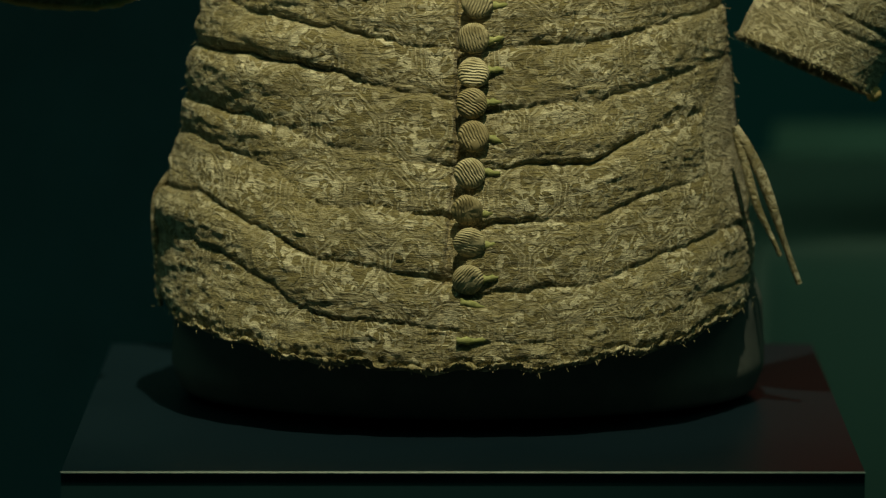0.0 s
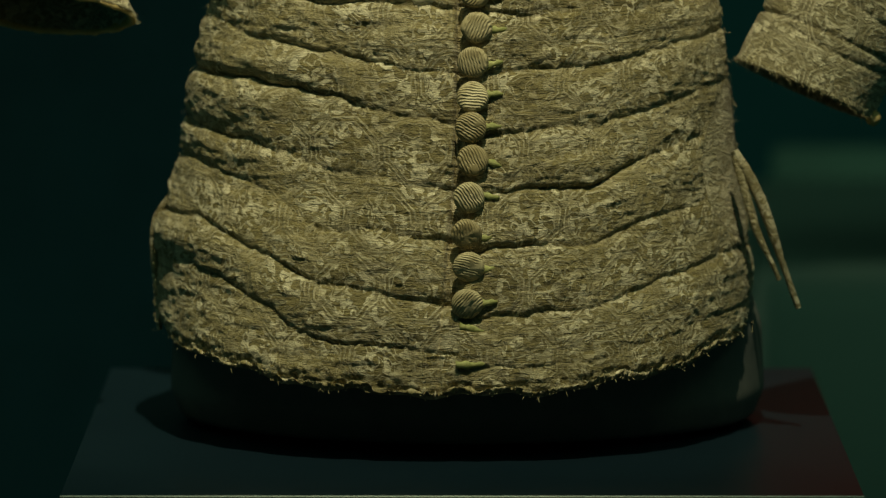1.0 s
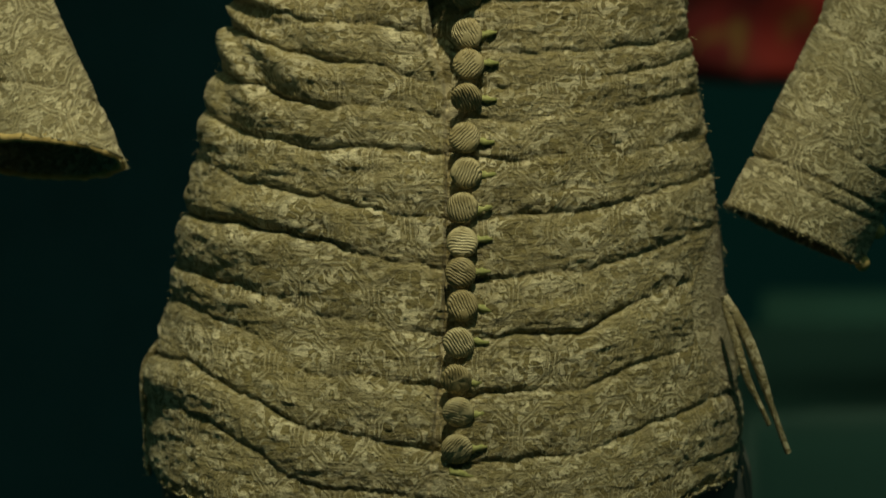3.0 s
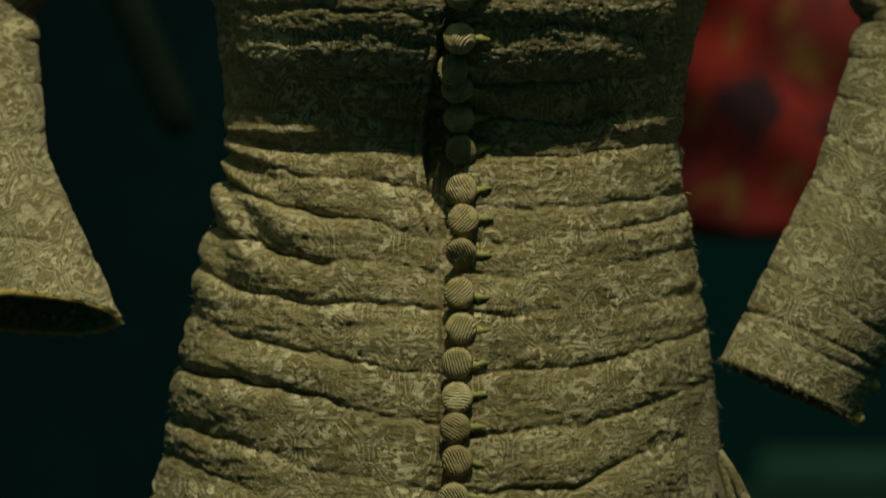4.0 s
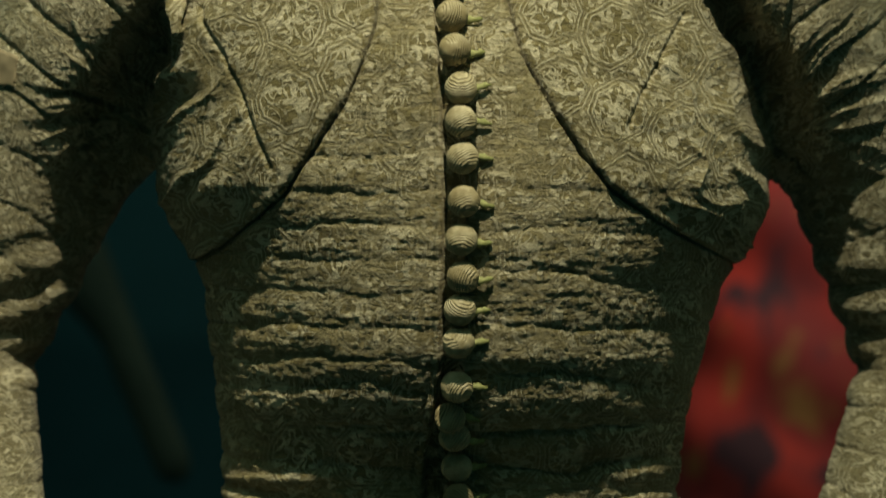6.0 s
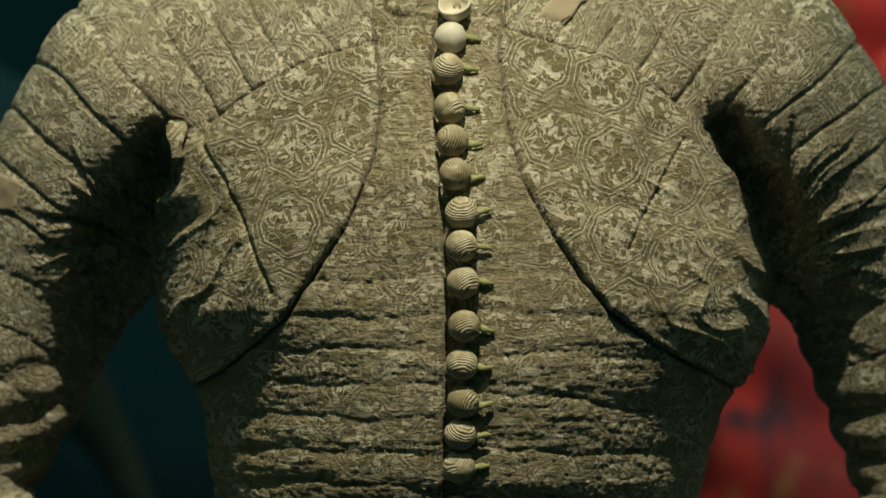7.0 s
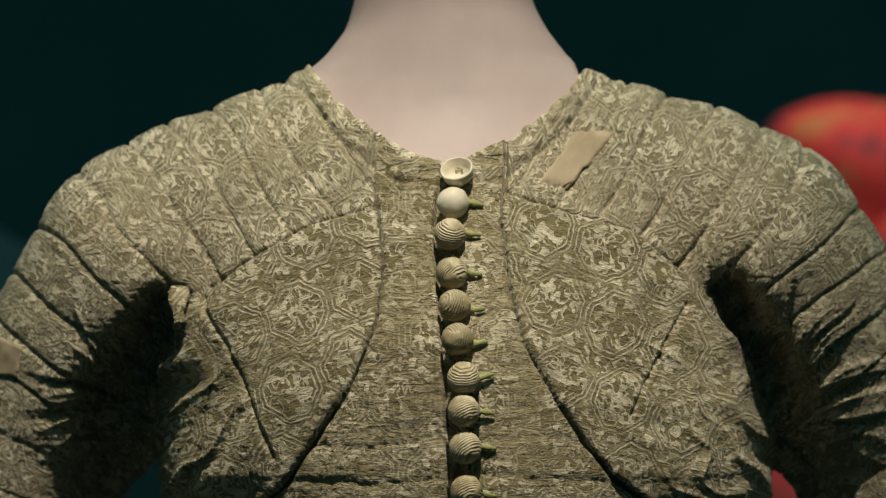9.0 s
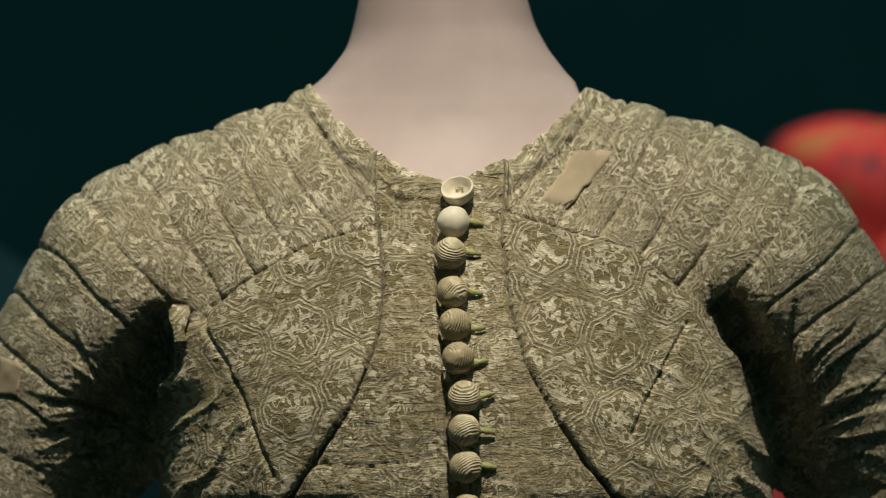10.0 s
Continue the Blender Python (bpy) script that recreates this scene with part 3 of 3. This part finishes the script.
    # cloth coordinates
    around = np.arcsin(np.clip(x / 0.19, -1, 1)) * 0.17
    cu, cv = around, z
    cu = np.where(panel, np.where(left, x * 0.94 + z * 0.34 + 0.31, x * 0.94 - z * 0.34 + 0.52), cu)
    cv = np.where(panel, np.where(left, -x * 0.34 + z * 0.94, x * 0.34 + z * 0.94), cv)
    cu = np.where(sleeve, np.where(x < 0, across_l, across_r) + 0.77, cu)
    cv = np.where(sleeve, s + 0.13, cv)
    cloth = np.stack([cu, cv, np.where(sleeve, 1.0, np.where(panel, 0.5, 0.0)) + 0 * x], 1)
    return relief, cloth, np.where(sleeve & (arm < t - 0.004), np.where(x < 0, 1, 2), 0)


def build_coat():
    lo, hi, step = (-0.365, -0.17, 0.715), (0.385, 0.145, 1.495), 0.0022
    verts, quads = surface_net(sample(coat_field, lo, hi, step), lo, step)
    normal = gradient(coat_field, verts)
    facing = (normal[quads].mean(1)[:, 1] < 0.15)
    verts, quads = subdivide(verts, quads, facing)
    for _ in range(2):
        g = gradient(coat_field, verts)
        size = np.maximum((g * g).sum(1), 0.2)
        move = -(coat_field(*verts.T) / size)[:, None] * g
        verts = verts + np.clip(move, -0.001, 0.001)
    g = gradient(coat_field, verts)
    g /= np.maximum(np.linalg.norm(g, axis=1), 1e-6)[:, None]
    relief, cloth, piece = coat_relief(verts, g)
    verts = verts + g * relief[:, None]
    root = thing("doublet", "gold and olive brocade quilted doublet buttoned on a mannequin", "garment")
    kind = piece[quads].max(1)
    for which, name, label in ((0, "body", ""), (1, "sleeve", ""), (2, "sleeve", "")):
        q = quads[kind == which]
        used, inverse = np.unique(q, return_inverse=True)
        mesh_object(name, verts[used], inverse.reshape(-1, 4), BROCADE, root, label, cloth[used])
    return root


doublet = build_coat()


def front_of(x, z):
    """y of the doublet's unpadded front at x, z."""
    lo, hi = -0.2, 0.0
    for _ in range(30):
        mid = (lo + hi) / 2
        if coat_field(np.array([x]), np.array([mid]), np.array([z]))[0] > 0:
            lo = mid
        else:
            hi = mid
    return lo


# ---------------------------------------------------------------- mannequin
NECK = np.array([(1.36, 0.13, 0.0, 0.05, 0.07), (1.40, 0.110, 0.0, 0.052, 0.07), (1.43, 0.096, 0.002, 0.056, 0.068), (1.455, 0.086, 0.003, 0.058, 0.066), (1.47, 0.073, 0.003, 0.057, 0.064),
                 (1.49, 0.060, 0.002, 0.056, 0.062), (1.505, 0.054, 0.0, 0.055, 0.060), (1.525, 0.0485, -0.001, 0.054, 0.058), (1.56, 0.047, -0.002, 0.054, 0.057)])


def figure_field(x, y, z):
    t = torso_field(x, y, z, np.interp(z, [1.32, 1.40], [-0.045, -0.010]))
    t = np.maximum(t, 0.80 - z)
    a, cx, f, b = (np.interp(z, NECK[:, 0], NECK[:, i]) for i in (1, 2, 3, 4))
    yy = y - 0.008 - np.interp(z, [1.40, 1.56], [0.0, 0.006])
    n = (np.sqrt(((x - cx - 0.003) / a) ** 2 + (yy / np.where(yy < 0, f, b)) ** 2) - 1) * np.minimum(a, f)
    n = np.maximum(np.maximum(n, z - 1.555), 1.33 - z)
    t = blend(t, n, 0.022)
    t = np.maximum(t, z - np.interp(np.abs(x), [0.0, 0.05, 0.085, 0.13, 0.2], [1.60, 1.60, 1.45, 1.42, 1.34]))
    for joints in (ARM_L, ARM_R):
        arm = np.maximum(arm_field(x, y, z, joints, -0.040), cut_end(x, y, z, joints, -0.045))
        t = np.minimum(t, arm)
    return t


# the mannequin's hips, split off so that their shade can be coloured in
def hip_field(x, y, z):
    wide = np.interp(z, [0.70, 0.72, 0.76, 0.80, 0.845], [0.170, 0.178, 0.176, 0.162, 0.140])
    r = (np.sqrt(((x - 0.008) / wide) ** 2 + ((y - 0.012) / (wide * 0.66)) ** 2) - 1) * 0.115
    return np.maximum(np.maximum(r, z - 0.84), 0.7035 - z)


lo, hi, step = (-0.36, -0.16, 0.690), (0.38, 0.135, 1.57), 0.005
v, q = surface_net(sample(figure_field, lo, hi, step), lo, step)
g = gradient(figure_field, v)
v = v - np.clip((figure_field(*v.T) / np.maximum((g * g).sum(1), 0.2))[:, None] * g, -0.002, 0.002)
tagged(mesh_object("mannequin", v, q, SKIN), "pale pink headless mannequin with a bare neck, worn under the doublet", "mannequin")
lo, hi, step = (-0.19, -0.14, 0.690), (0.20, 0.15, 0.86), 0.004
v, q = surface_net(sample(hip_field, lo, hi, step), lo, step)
tagged(mesh_object("hip_form", v, q, SHADED_HIPS), "mannequin hips on the plinth, coloured dark for the shade under the skirt", "display form")

# ---------------------------------------------------------------- buttons
BUTTON_X = [0.0106, 0.008, 0.0064, 0.0074, 0.0089, 0.0105, 0.014, 0.014, 0.0149, 0.0156, 0.0143, 0.015, 0.0134, 0.0128, 0.0119, 0.008, 0.0106, 0.0119, 0.0129, 0.0132, 0.0142, 0.0129, 0.0119, 0.0129, 0.0106, 0.0106, 0.0096, 0.0106, 0.0086, 0.007, 0.0083, 0.0074]
BUTTON_Z = [1.4012, 1.3833, 1.365, 1.3425, 1.3239, 1.3047, 1.2829, 1.2641, 1.2435, 1.2192, 1.1977, 1.1764, 1.158, 1.1395, 1.1140, 1.0961, 1.0848, 1.0669, 1.0487, 1.0266, 1.0093, 0.9904, 0.9679, 0.948, 0.9285, 0.909, 0.892, 0.8735, 0.8527, 0.8324, 0.814, 0.7934]


def ball_button(seed):
    bm = bmesh.new()
    bmesh.ops.create_uvsphere(bm, u_segments=28, v_segments=18, radius=0.0092)
    for v in bm.verts:
        n = noise.noise(v.co * 260 + Vector((seed, 0, 0)))
        v.co *= 1 + 0.05 * n
        v.co.y *= 0.86
    return bm


def cup_button():
    """The topmost button has lost its stuffing and stands open like a cup."""
    return disc_button(1.0, [(0.0, 0.0040), (0.004, 0.0034), (0.0072, 0.0008), (0.0086, -0.0030), (0.0092, -0.0036), (0.0097, -0.0022), (0.0088, 0.0030), (0.0055, 0.0066), (0.0018, 0.0078)])


def disc_button(seed, profile=None):
    bm = bmesh.new()
    profile = profile or [(0.0, -0.0030), (0.004, -0.0032), (0.0070, -0.0030), (0.0084, -0.0020), (0.0091, -0.0004), (0.0088, 0.0014), (0.0076, 0.0030), (0.0045, 0.0042), (0.0018, 0.006)]
    rings = []
    for r, y in profile[1:]:
        ring = []
        for i in range(28):
            a = i * math.tau / 28
            k = 1 + 0.045 * noise.noise(Vector((math.cos(a) * 1.3 + seed, math.sin(a) * 1.3, y * 100)))
            ring.append(bm.verts.new((r * k * math.cos(a), y + 0.0006 * noise.noise(Vector((r * 300, a * 2, seed))), r * k * math.sin(a))))
        rings.append(ring)
    tip = bm.verts.new((0, profile[0][1], 0))
    for i in range(28):
        bm.faces.new((tip, rings[0][i], rings[0][(i + 1) % 28]))
        for a, b in zip(rings, rings[1:]):
            bm.faces.new((a[i], b[i], b[(i + 1) % 28], a[(i + 1) % 28]))
    bm.faces.new(rings[-1])
    bmesh.ops.recalc_face_normals(bm, faces=bm.faces)
    return bm


def loop_mesh(seed, length=0.0105):
    """A worked buttonhole tab: a short flat twist of silk."""
    bm = bmesh.new()
    rows = []
    for i in range(7):
        s = i / 6
        w = 0.0023 * (1 - 0.65 * s ** 2) * (1 + 0.3 * math.sin(i * 2.1 + seed))
        h = 0.0013 * (1 - 0.5 * s)
        c = Vector((s * length, 0.0012 * s - 0.0006 * math.sin(s * 3.1), 0.0012 * math.sin(seed + s * 2)))
        rows.append([bm.verts.new(c + Vector((0, -h * math.cos(a), w * math.sin(a)))) for a in [k * math.tau / 8 for k in range(8)]])
    for a, b in zip(rows, rows[1:]):
        for k in range(8):
            bm.faces.new((a[k], b[k], b[(k + 1) % 8], a[(k + 1) % 8]))
    bm.faces.new(rows[0][::-1])
    bm.faces.new(rows[-1])
    bmesh.ops.recalc_face_normals(bm, faces=bm.faces)
    return bm


rng = random.Random(4)
for i, (bx, bz) in enumerate(zip(BUTTON_X, BUTTON_Z)):
    round_one = i < 15
    b = part("button", cup_button() if i == 0 else ball_button(i * 3.7) if round_one else disc_button(i * 2.3), IVORY if i < 2 else BUTTON, doublet, "round padded silk button" if round_one else "flat silk-covered disc button")
    y = front_of(bx, bz)
    b.matrix_world = pose(bx, y - (0.0055 if round_one else 0.0045), bz, -46 if i == 0 else rng.uniform(-9, 9) if round_one else rng.uniform(-14, 22), rng.uniform(0, 360) if round_one and i else rng.uniform(-25, 25), rng.uniform(-7, 7))
    if i:
        h = part("buttonhole", loop_mesh(i), GREEN, doublet, "green silk buttonhole stitching")
        h.matrix_world = pose(bx + 0.0070, y - 0.0024, bz + rng.uniform(-0.002, 0.0015), 0, rng.uniform(-8, 8), 4)

# two empty worked holes below the last button
for i, (hx, hz) in enumerate(((0.003, 0.7796), (0.001, 0.7590))):
    h = part("buttonhole", loop_mesh(40 + i, 0.017), GREEN, doublet, "empty green silk buttonhole")
    h.matrix_world = pose(hx, front_of(hx + 0.008, hz) - 0.0015, hz, 0, 6 - 10 * i, 2)

# ---------------------------------------------------------------- plinth and room
plinth = thing("plinth", "dark lacquered display plinth with a thin bright front edge", "plinth")
part("body", box(bmesh.new(), (-0.218, -0.24, 0.0), (0.227, 0.20, 0.694)), MATT, plinth, smooth=False)
part("top_panel", box(bmesh.new(), (-0.218, -0.24, 0.694), (0.227, 0.20, 0.70)), BLACK, plinth, "glossy black top panel", smooth=False)
part("edge_trim", box(bmesh.new(), (-0.218, -0.2425, 0.6998), (0.227, -0.2405, 0.7004)), EDGE, plinth, "thin bright steel edge")


def slab(name, lo, hi, mat, label, category):
    return tagged(part(name, box(bmesh.new(), lo, hi), mat, smooth=False), label, category, kind="structure")


slab("floor", (-4, -5, -0.1), (4, 5, 0), DARKFLOOR, "dark grey gallery floor", "floor")
slab("ceiling", (-4, -5, 4.0), (4, 5, 4.1), WALL, "dark gallery ceiling", "ceiling")
slab("wall_north", (-4, 5, 0), (4, 5.15, 4), WALL, "dark teal gallery wall", "wall")
# these three stay out of view and act as bluish reflectors
slab("wall_south", (-4, -5.15, 0), (4, -5, 4), BOUNCE_WALL, "unseen gallery wall, coloured pale to bounce fill light", "wall")
slab("wall_west", (-4.15, -5, 0), (-4, 5, 4), BOUNCE_WALL, "unseen gallery wall, coloured pale to bounce fill light", "wall")
slab("wall_east", (4, -5, 0), (4.15, 5, 4), BOUNCE_WALL, "unseen gallery wall, coloured pale to bounce fill light", "wall")


# ---------------------------------------------------------------- red robe behind
def robe_field(x, y, z):
    left = np.interp(z, [0.45, 0.90, 1.15, 1.30, 1.42, 1.52], [0.10, 0.13, 0.19, 0.24, 0.27, 0.34])
    right = np.interp(z, [0.45, 0.90, 1.15, 1.30, 1.42, 1.52], [0.94, 0.90, 0.83, 0.78, 0.75, 0.66])
    d = np.interp(z, [0.45, 1.15, 1.40, 1.52], [0.22, 0.16, 0.12, 0.07])
    cx, a = (left + right) / 2, (right - left) / 2
    r = (np.abs((x - cx) / a) ** 2.3 + np.abs((y - 1.25) / d) ** 2.3) ** (1 / 2.3)
    body = (r - 1) * d
    body = np.maximum(body, z - 1.53) + 0.006 * np.sin(x * 55 + 2 * np.sin(z * 5)) * np.clip((1.4 - z) * 2, 0, 1)
    return np.maximum(body, 0.90 - z)


def robe_sleeve(x, y, z):
    f = arm_field(x, y, z, [(0.338, 1.24, 1.455, 0.083), (0.30, 1.22, 1.25, 0.085), (0.29, 1.16, 1.03, 0.095), (0.28, 1.13, 0.80, 0.105)])
    return np.maximum(f + 0.004 * np.sin(z * 60 + x * 30), 0.905 - z)


red_robe = thing("robe", "red silk robe with yellow flowers on a dim stand", "garment")
for name, field in (("body", robe_field), ("sleeve", robe_sleeve)):
    lo, hi, step = (0.05, 0.95, 0.75), (1.0, 1.5, 1.58), 0.01
    v, q = surface_net(sample(field, lo, hi, step), lo, step)
    mesh_object(name, v, q, RED, red_robe)
robe_plinth = thing("plinth", "low grey plinth under the red robe", "plinth")
part("body", box(bmesh.new(), (0.25, 0.9, 0.0), (1.25, 1.7, 0.63), 0.002), GREY, robe_plinth)

barrier = thing("barrier", "low green panel standing behind the grey plinth", "panel")
part("board", box(bmesh.new(), (0.30, 1.76, 0.0), (1.6, 1.84, 0.645), 0.004), RAIL, barrier)
stand = thing("stand", "dark stand post holding the red robe", "stand")
part("post", box(bmesh.new(), (0.48, 1.21, 0.63), (0.54, 1.29, 0.96), 0.004), BLACK, stand)


# ---------------------------------------------------------------- small pieces of the doublet
def linen_patch(corners):
    """A bare linen repair, where the silk is lost."""
    n, verts, quads = 14, [], []
    for i in range(n + 1):
        for j in range(n + 1):
            a, b = i / n, j / n
            x, z = ((1 - a) * (1 - b) * c0 + a * (1 - b) * c1 + a * b * c2 + (1 - a) * b * c3 for c0, c1, c2, c3 in zip(*corners))
            x += 0.0022 * noise.noise(Vector((z * 420, a * 3, 0)))
            z += 0.0020 * noise.noise(Vector((x * 420, b * 3, 5)))
            bulge = 0.0008 * noise.noise(Vector((x * 120, z * 160, 2)))
            verts.append((x, front_of(x, z) - 0.0008 - bulge + (0.0018 if i in (0, n) or j in (0, n) else 0), z))
    for i in range(n):
        for j in range(n):
            k = i * (n + 1) + j
            quads.append((k, k + n + 1, k + n + 2, k + 1))
    return mesh_object("patch", verts, quads, LINEN, doublet, "plain tan linen patch")


linen_patch([(0.0565, 1.3945), (0.0745, 1.3929), (0.1040, 1.4273), (0.0794, 1.4283)])
linen_patch([(-0.262, 1.286), (-0.247, 1.284), (-0.244, 1.303), (-0.258, 1.309)])


def ribbon(name, points, width, thick, label, mat=None, seed=0):
    """A bound cloth edge along points, with a lens-shaped section."""
    pts = [Vector(p) for p in points]
    fine = []
    for i in range(len(pts) - 1):
        for k in range(8):
            t = k / 8
            p0, p1, p2, p3 = pts[max(i - 1, 0)], pts[i], pts[i + 1], pts[min(i + 2, len(pts) - 1)]
            fine.append(0.5 * (2 * p1 + (p2 - p0) * t + (2 * p0 - 5 * p1 + 4 * p2 - p3) * t * t + (3 * p1 - p0 - 3 * p2 + p3) * t ** 3))
    fine.append(pts[-1])
    verts, quads, cloth, m = [], [], [], 12
    for i, p in enumerate(fine):
        s = i / (len(fine) - 1)
        along = (fine[min(i + 1, len(fine) - 1)] - fine[max(i - 1, 0)]).normalized()
        across = along.cross(Vector((0, 1, 0))).normalized()
        out = across.cross(along)
        taper = 0.55 + 0.45 * math.sin(math.pi * min(1, s * 1.2 + 0.12))
        for k in range(m):
            a = k * math.tau / m
            w = 1 + 0.18 * noise.noise(Vector((s * 30, math.cos(a), seed + math.sin(a))))
            q = p + across * width * taper * w * math.cos(a) + out * thick * w * math.sin(a)
            verts.append(q)
            cloth.append((q.x + 0.4, q.z, 0.3))
    for i in range(len(fine) - 1):
        for k in range(m):
            quads.append((i * m + k, i * m + (k + 1) % m, (i + 1) * m + (k + 1) % m, (i + 1) * m + k))
    return mesh_object(name, verts, quads, mat or BROCADE, doublet, label, cloth)


# a torn tab of cloth at the armhole
tab_y = front_of(-0.143, 1.336)
ribbon("torn_tab", [(-0.1500, tab_y + 0.001, 1.337), (-0.1505, tab_y - 0.006, 1.328), (-0.1495, tab_y - 0.007, 1.316)], 0.0062, 0.0009, "torn scrap of brocade", seed=7)

# the open side vents: bound edges of the back skirt standing out
ribbon("vent_edge", [(0.164, -0.045, 0.869), (0.1755, -0.047, 0.849), (0.185, -0.047, 0.826), (0.193, -0.045, 0.802), (0.2025, -0.043, 0.776)], 0.0034, 0.0036, "rolled edge of the open side vent", seed=1)
ribbon("vent_edge", [(0.164, -0.046, 0.866), (0.1705, -0.048, 0.845), (0.1775, -0.048, 0.822), (0.185, -0.047, 0.806), (0.191, -0.046, 0.793)], 0.0026, 0.0026, "rolled edge of the open side vent", seed=2)
ribbon("vent_edge", [(-0.168, -0.015, 0.838), (-0.1765, -0.01, 0.822), (-0.1775, -0.01, 0.80), (-0.176, -0.012, 0.775), (-0.175, -0.012, 0.758)], 0.003, 0.004, "rolled edge of the open side vent", seed=3)


def rim_ring(joints, label):
    """The folded lining that shows at a sleeve's open end."""
    big, small, verts, quads, n, m = joints[-2][3] - 0.0022, 0.0021, [], [], 96, 8
    for i in range(n):
        for k in range(m):
            u = k * math.tau / m
            _, out, d = cuff_point(joints, i * math.tau / n, big)
            w = 1 + 0.35 * noise.noise(out * 14)
            verts.append(cuff_point(joints, i * math.tau / n, big + small * w * math.cos(u), small * 1.4 * w * math.sin(u) - 0.0005 + 0.0012 * noise.noise(out * 5))[0])
    for i in range(n):
        for k in range(m):
            quads.append((i * m + k, ((i + 1) % n) * m + k, ((i + 1) % n) * m + (k + 1) % m, i * m + (k + 1) % m))
    mesh_object("lining", verts, quads, LINING, doublet, label)


rim_ring(ARM_L, "yellow linen lining turned at the cuff")

for x, y, z in ((0.2460, -0.034, 0.887), (0.2555, -0.026, 0.905)):
    bm = bmesh.new()
    bmesh.ops.create_uvsphere(bm, u_segments=16, v_segments=12, radius=0.0046)
    for v in bm.verts:
        v.co *= 1 + 0.08 * noise.noise(v.co * 400)
    part("sleeve_button", bm, LINING, doublet, "small tan cuff button").location = (x, y, z)


def threads(roots, seed, length):
    """Loose thread ends: thin bent three-sided wisps, in one mesh."""
    r = random.Random(seed)
    verts, quads = [], []
    for p, d in roots:
        p, d = Vector(p), Vector(d)
        size = length * r.uniform(0.3, 1.0) ** 1.5
        d = (d + Vector((r.uniform(-1, 1), r.uniform(-0.7, 0.3), r.uniform(-0.8, 0.5)))).normalized()
        bend = Vector((r.uniform(-1, 1), r.uniform(-1, 0.4), r.uniform(-1, 0.3))) * 0.6
        thick = r.uniform(0.00014, 0.0003)
        k = len(verts)
        for i in range(4):
            s = i / 3
            c = p + d * size * s + bend * size * s * s
            for j in range(3):
                a = j * math.tau / 3
                verts.append(c + Vector((math.cos(a), math.sin(a), 0.4 * math.sin(a + 1))) * thick * (1 - 0.6 * s))
        for i in range(3):
            for j in range(3):
                quads.append((k + i * 3 + j, k + i * 3 + (j + 1) % 3, k + i * 3 + 3 + (j + 1) % 3, k + i * 3 + 3 + j))
    return verts, quads


def front_many(xs, zs):
    lo, hi = np.full(len(xs), -0.2), np.full(len(xs), 0.0)
    for _ in range(26):
        mid = (lo + hi) / 2
        out = torso_field(xs, mid, zs) > 0
        lo, hi = np.where(out, mid, lo), np.where(out, hi, mid)
    return lo


THREAD = plain("pale_thread", (0.30, 0.25, 0.13), (0.50, 0.44, 0.28), 400, 0.7)
gen = np.random.default_rng(3)
xs = gen.uniform(-0.172, 0.172, 300)
zs = hem(xs, 0) + gen.uniform(0.0, 0.009, 300)
ys = front_many(xs, zs)
roots = [((x, y + 0.0035, z), (0, -0.8, -0.35)) for x, y, z in zip(xs, ys, zs)]
for joints in (ARM_L, ARM_R):
    for _ in range(240):
        at, out, d = cuff_point(joints, gen.uniform(0, math.tau), joints[-2][3] - 0.0005, -gen.uniform(0, 0.004))
        roots.append((at, d + out * 0.6))
# a few along the side seams and the shoulder folds
for side, col in ((-1, 1), (1, 2)):
    for _ in range(160):
        z = gen.uniform(0.76, 1.05)
        edge = np.interp(z, TORSO[:, 0], TORSO[:, col])
        roots.append(((edge, 0.0 - gen.uniform(0, 0.03), z), (side * 0.6, -0.5, 0.2)))
tv, tq = threads(roots, 6, 0.0034)
tagged(mesh_object("frayed_threads", tv, tq, THREAD, doublet, "pale frayed thread ends"), kind="stuff")


# ---------------------------------------------------------------- dim blue robe in the dark behind
DARKCLOTH = plain("dark_blue_cloth", (0.016, 0.055, 0.076), (0.022, 0.073, 0.100), 12, 0.8, 0.2)
DARKCLOTH_PALE = plain("grey_brown_cloth", (0.05, 0.05, 0.042), (0.07, 0.068, 0.055), 20, 0.8, 0.2)


def dim_body(x, y, z):
    a = np.interp(z, [0.3, 1.1, 1.36, 1.42], [0.40, 0.37, 0.30, 0.14])
    r = np.sqrt(((x + 0.50) / a) ** 2 + ((y - 1.25) / (a * 0.6)) ** 2) - 1
    return np.maximum(np.maximum(r * 0.2, z - 1.43), 0.3 - z)


def dim_sleeve(x, y, z):
    f = arm_field(x, y, z, [(-0.44, 1.02, 1.34, 0.05), (-0.30, 0.95, 1.20, 0.035), (-0.243, 0.92, 1.11, 0.016), (-0.200, 0.90, 1.01, 0.015)])
    return f


dim = thing("robe", "dark blue robe on a stand in deep shade", "garment")
for name, field, lo, hi, mat, label in (("body", dim_body, (-0.96, 0.96, 0.28), (-0.04, 1.54, 1.46), DARKCLOTH, ""),
                                        ("sleeve", dim_sleeve, (-0.52, 0.86, 0.97), (-0.16, 1.10, 1.42), DARKCLOTH_PALE, "grey-brown narrow sleeve")):
    dv, dq = surface_net(sample(field, lo, hi, 0.008), lo, 0.008)
    mesh_object(name, dv, dq, mat, dim, label)
dim_stand = thing("plinth", "low dark plinth under the blue robe", "plinth")
part("body", box(bmesh.new(), (-1.0, 0.88, 0.0), (0.0, 1.62, 0.3), 0.003), BLACK, dim_stand)
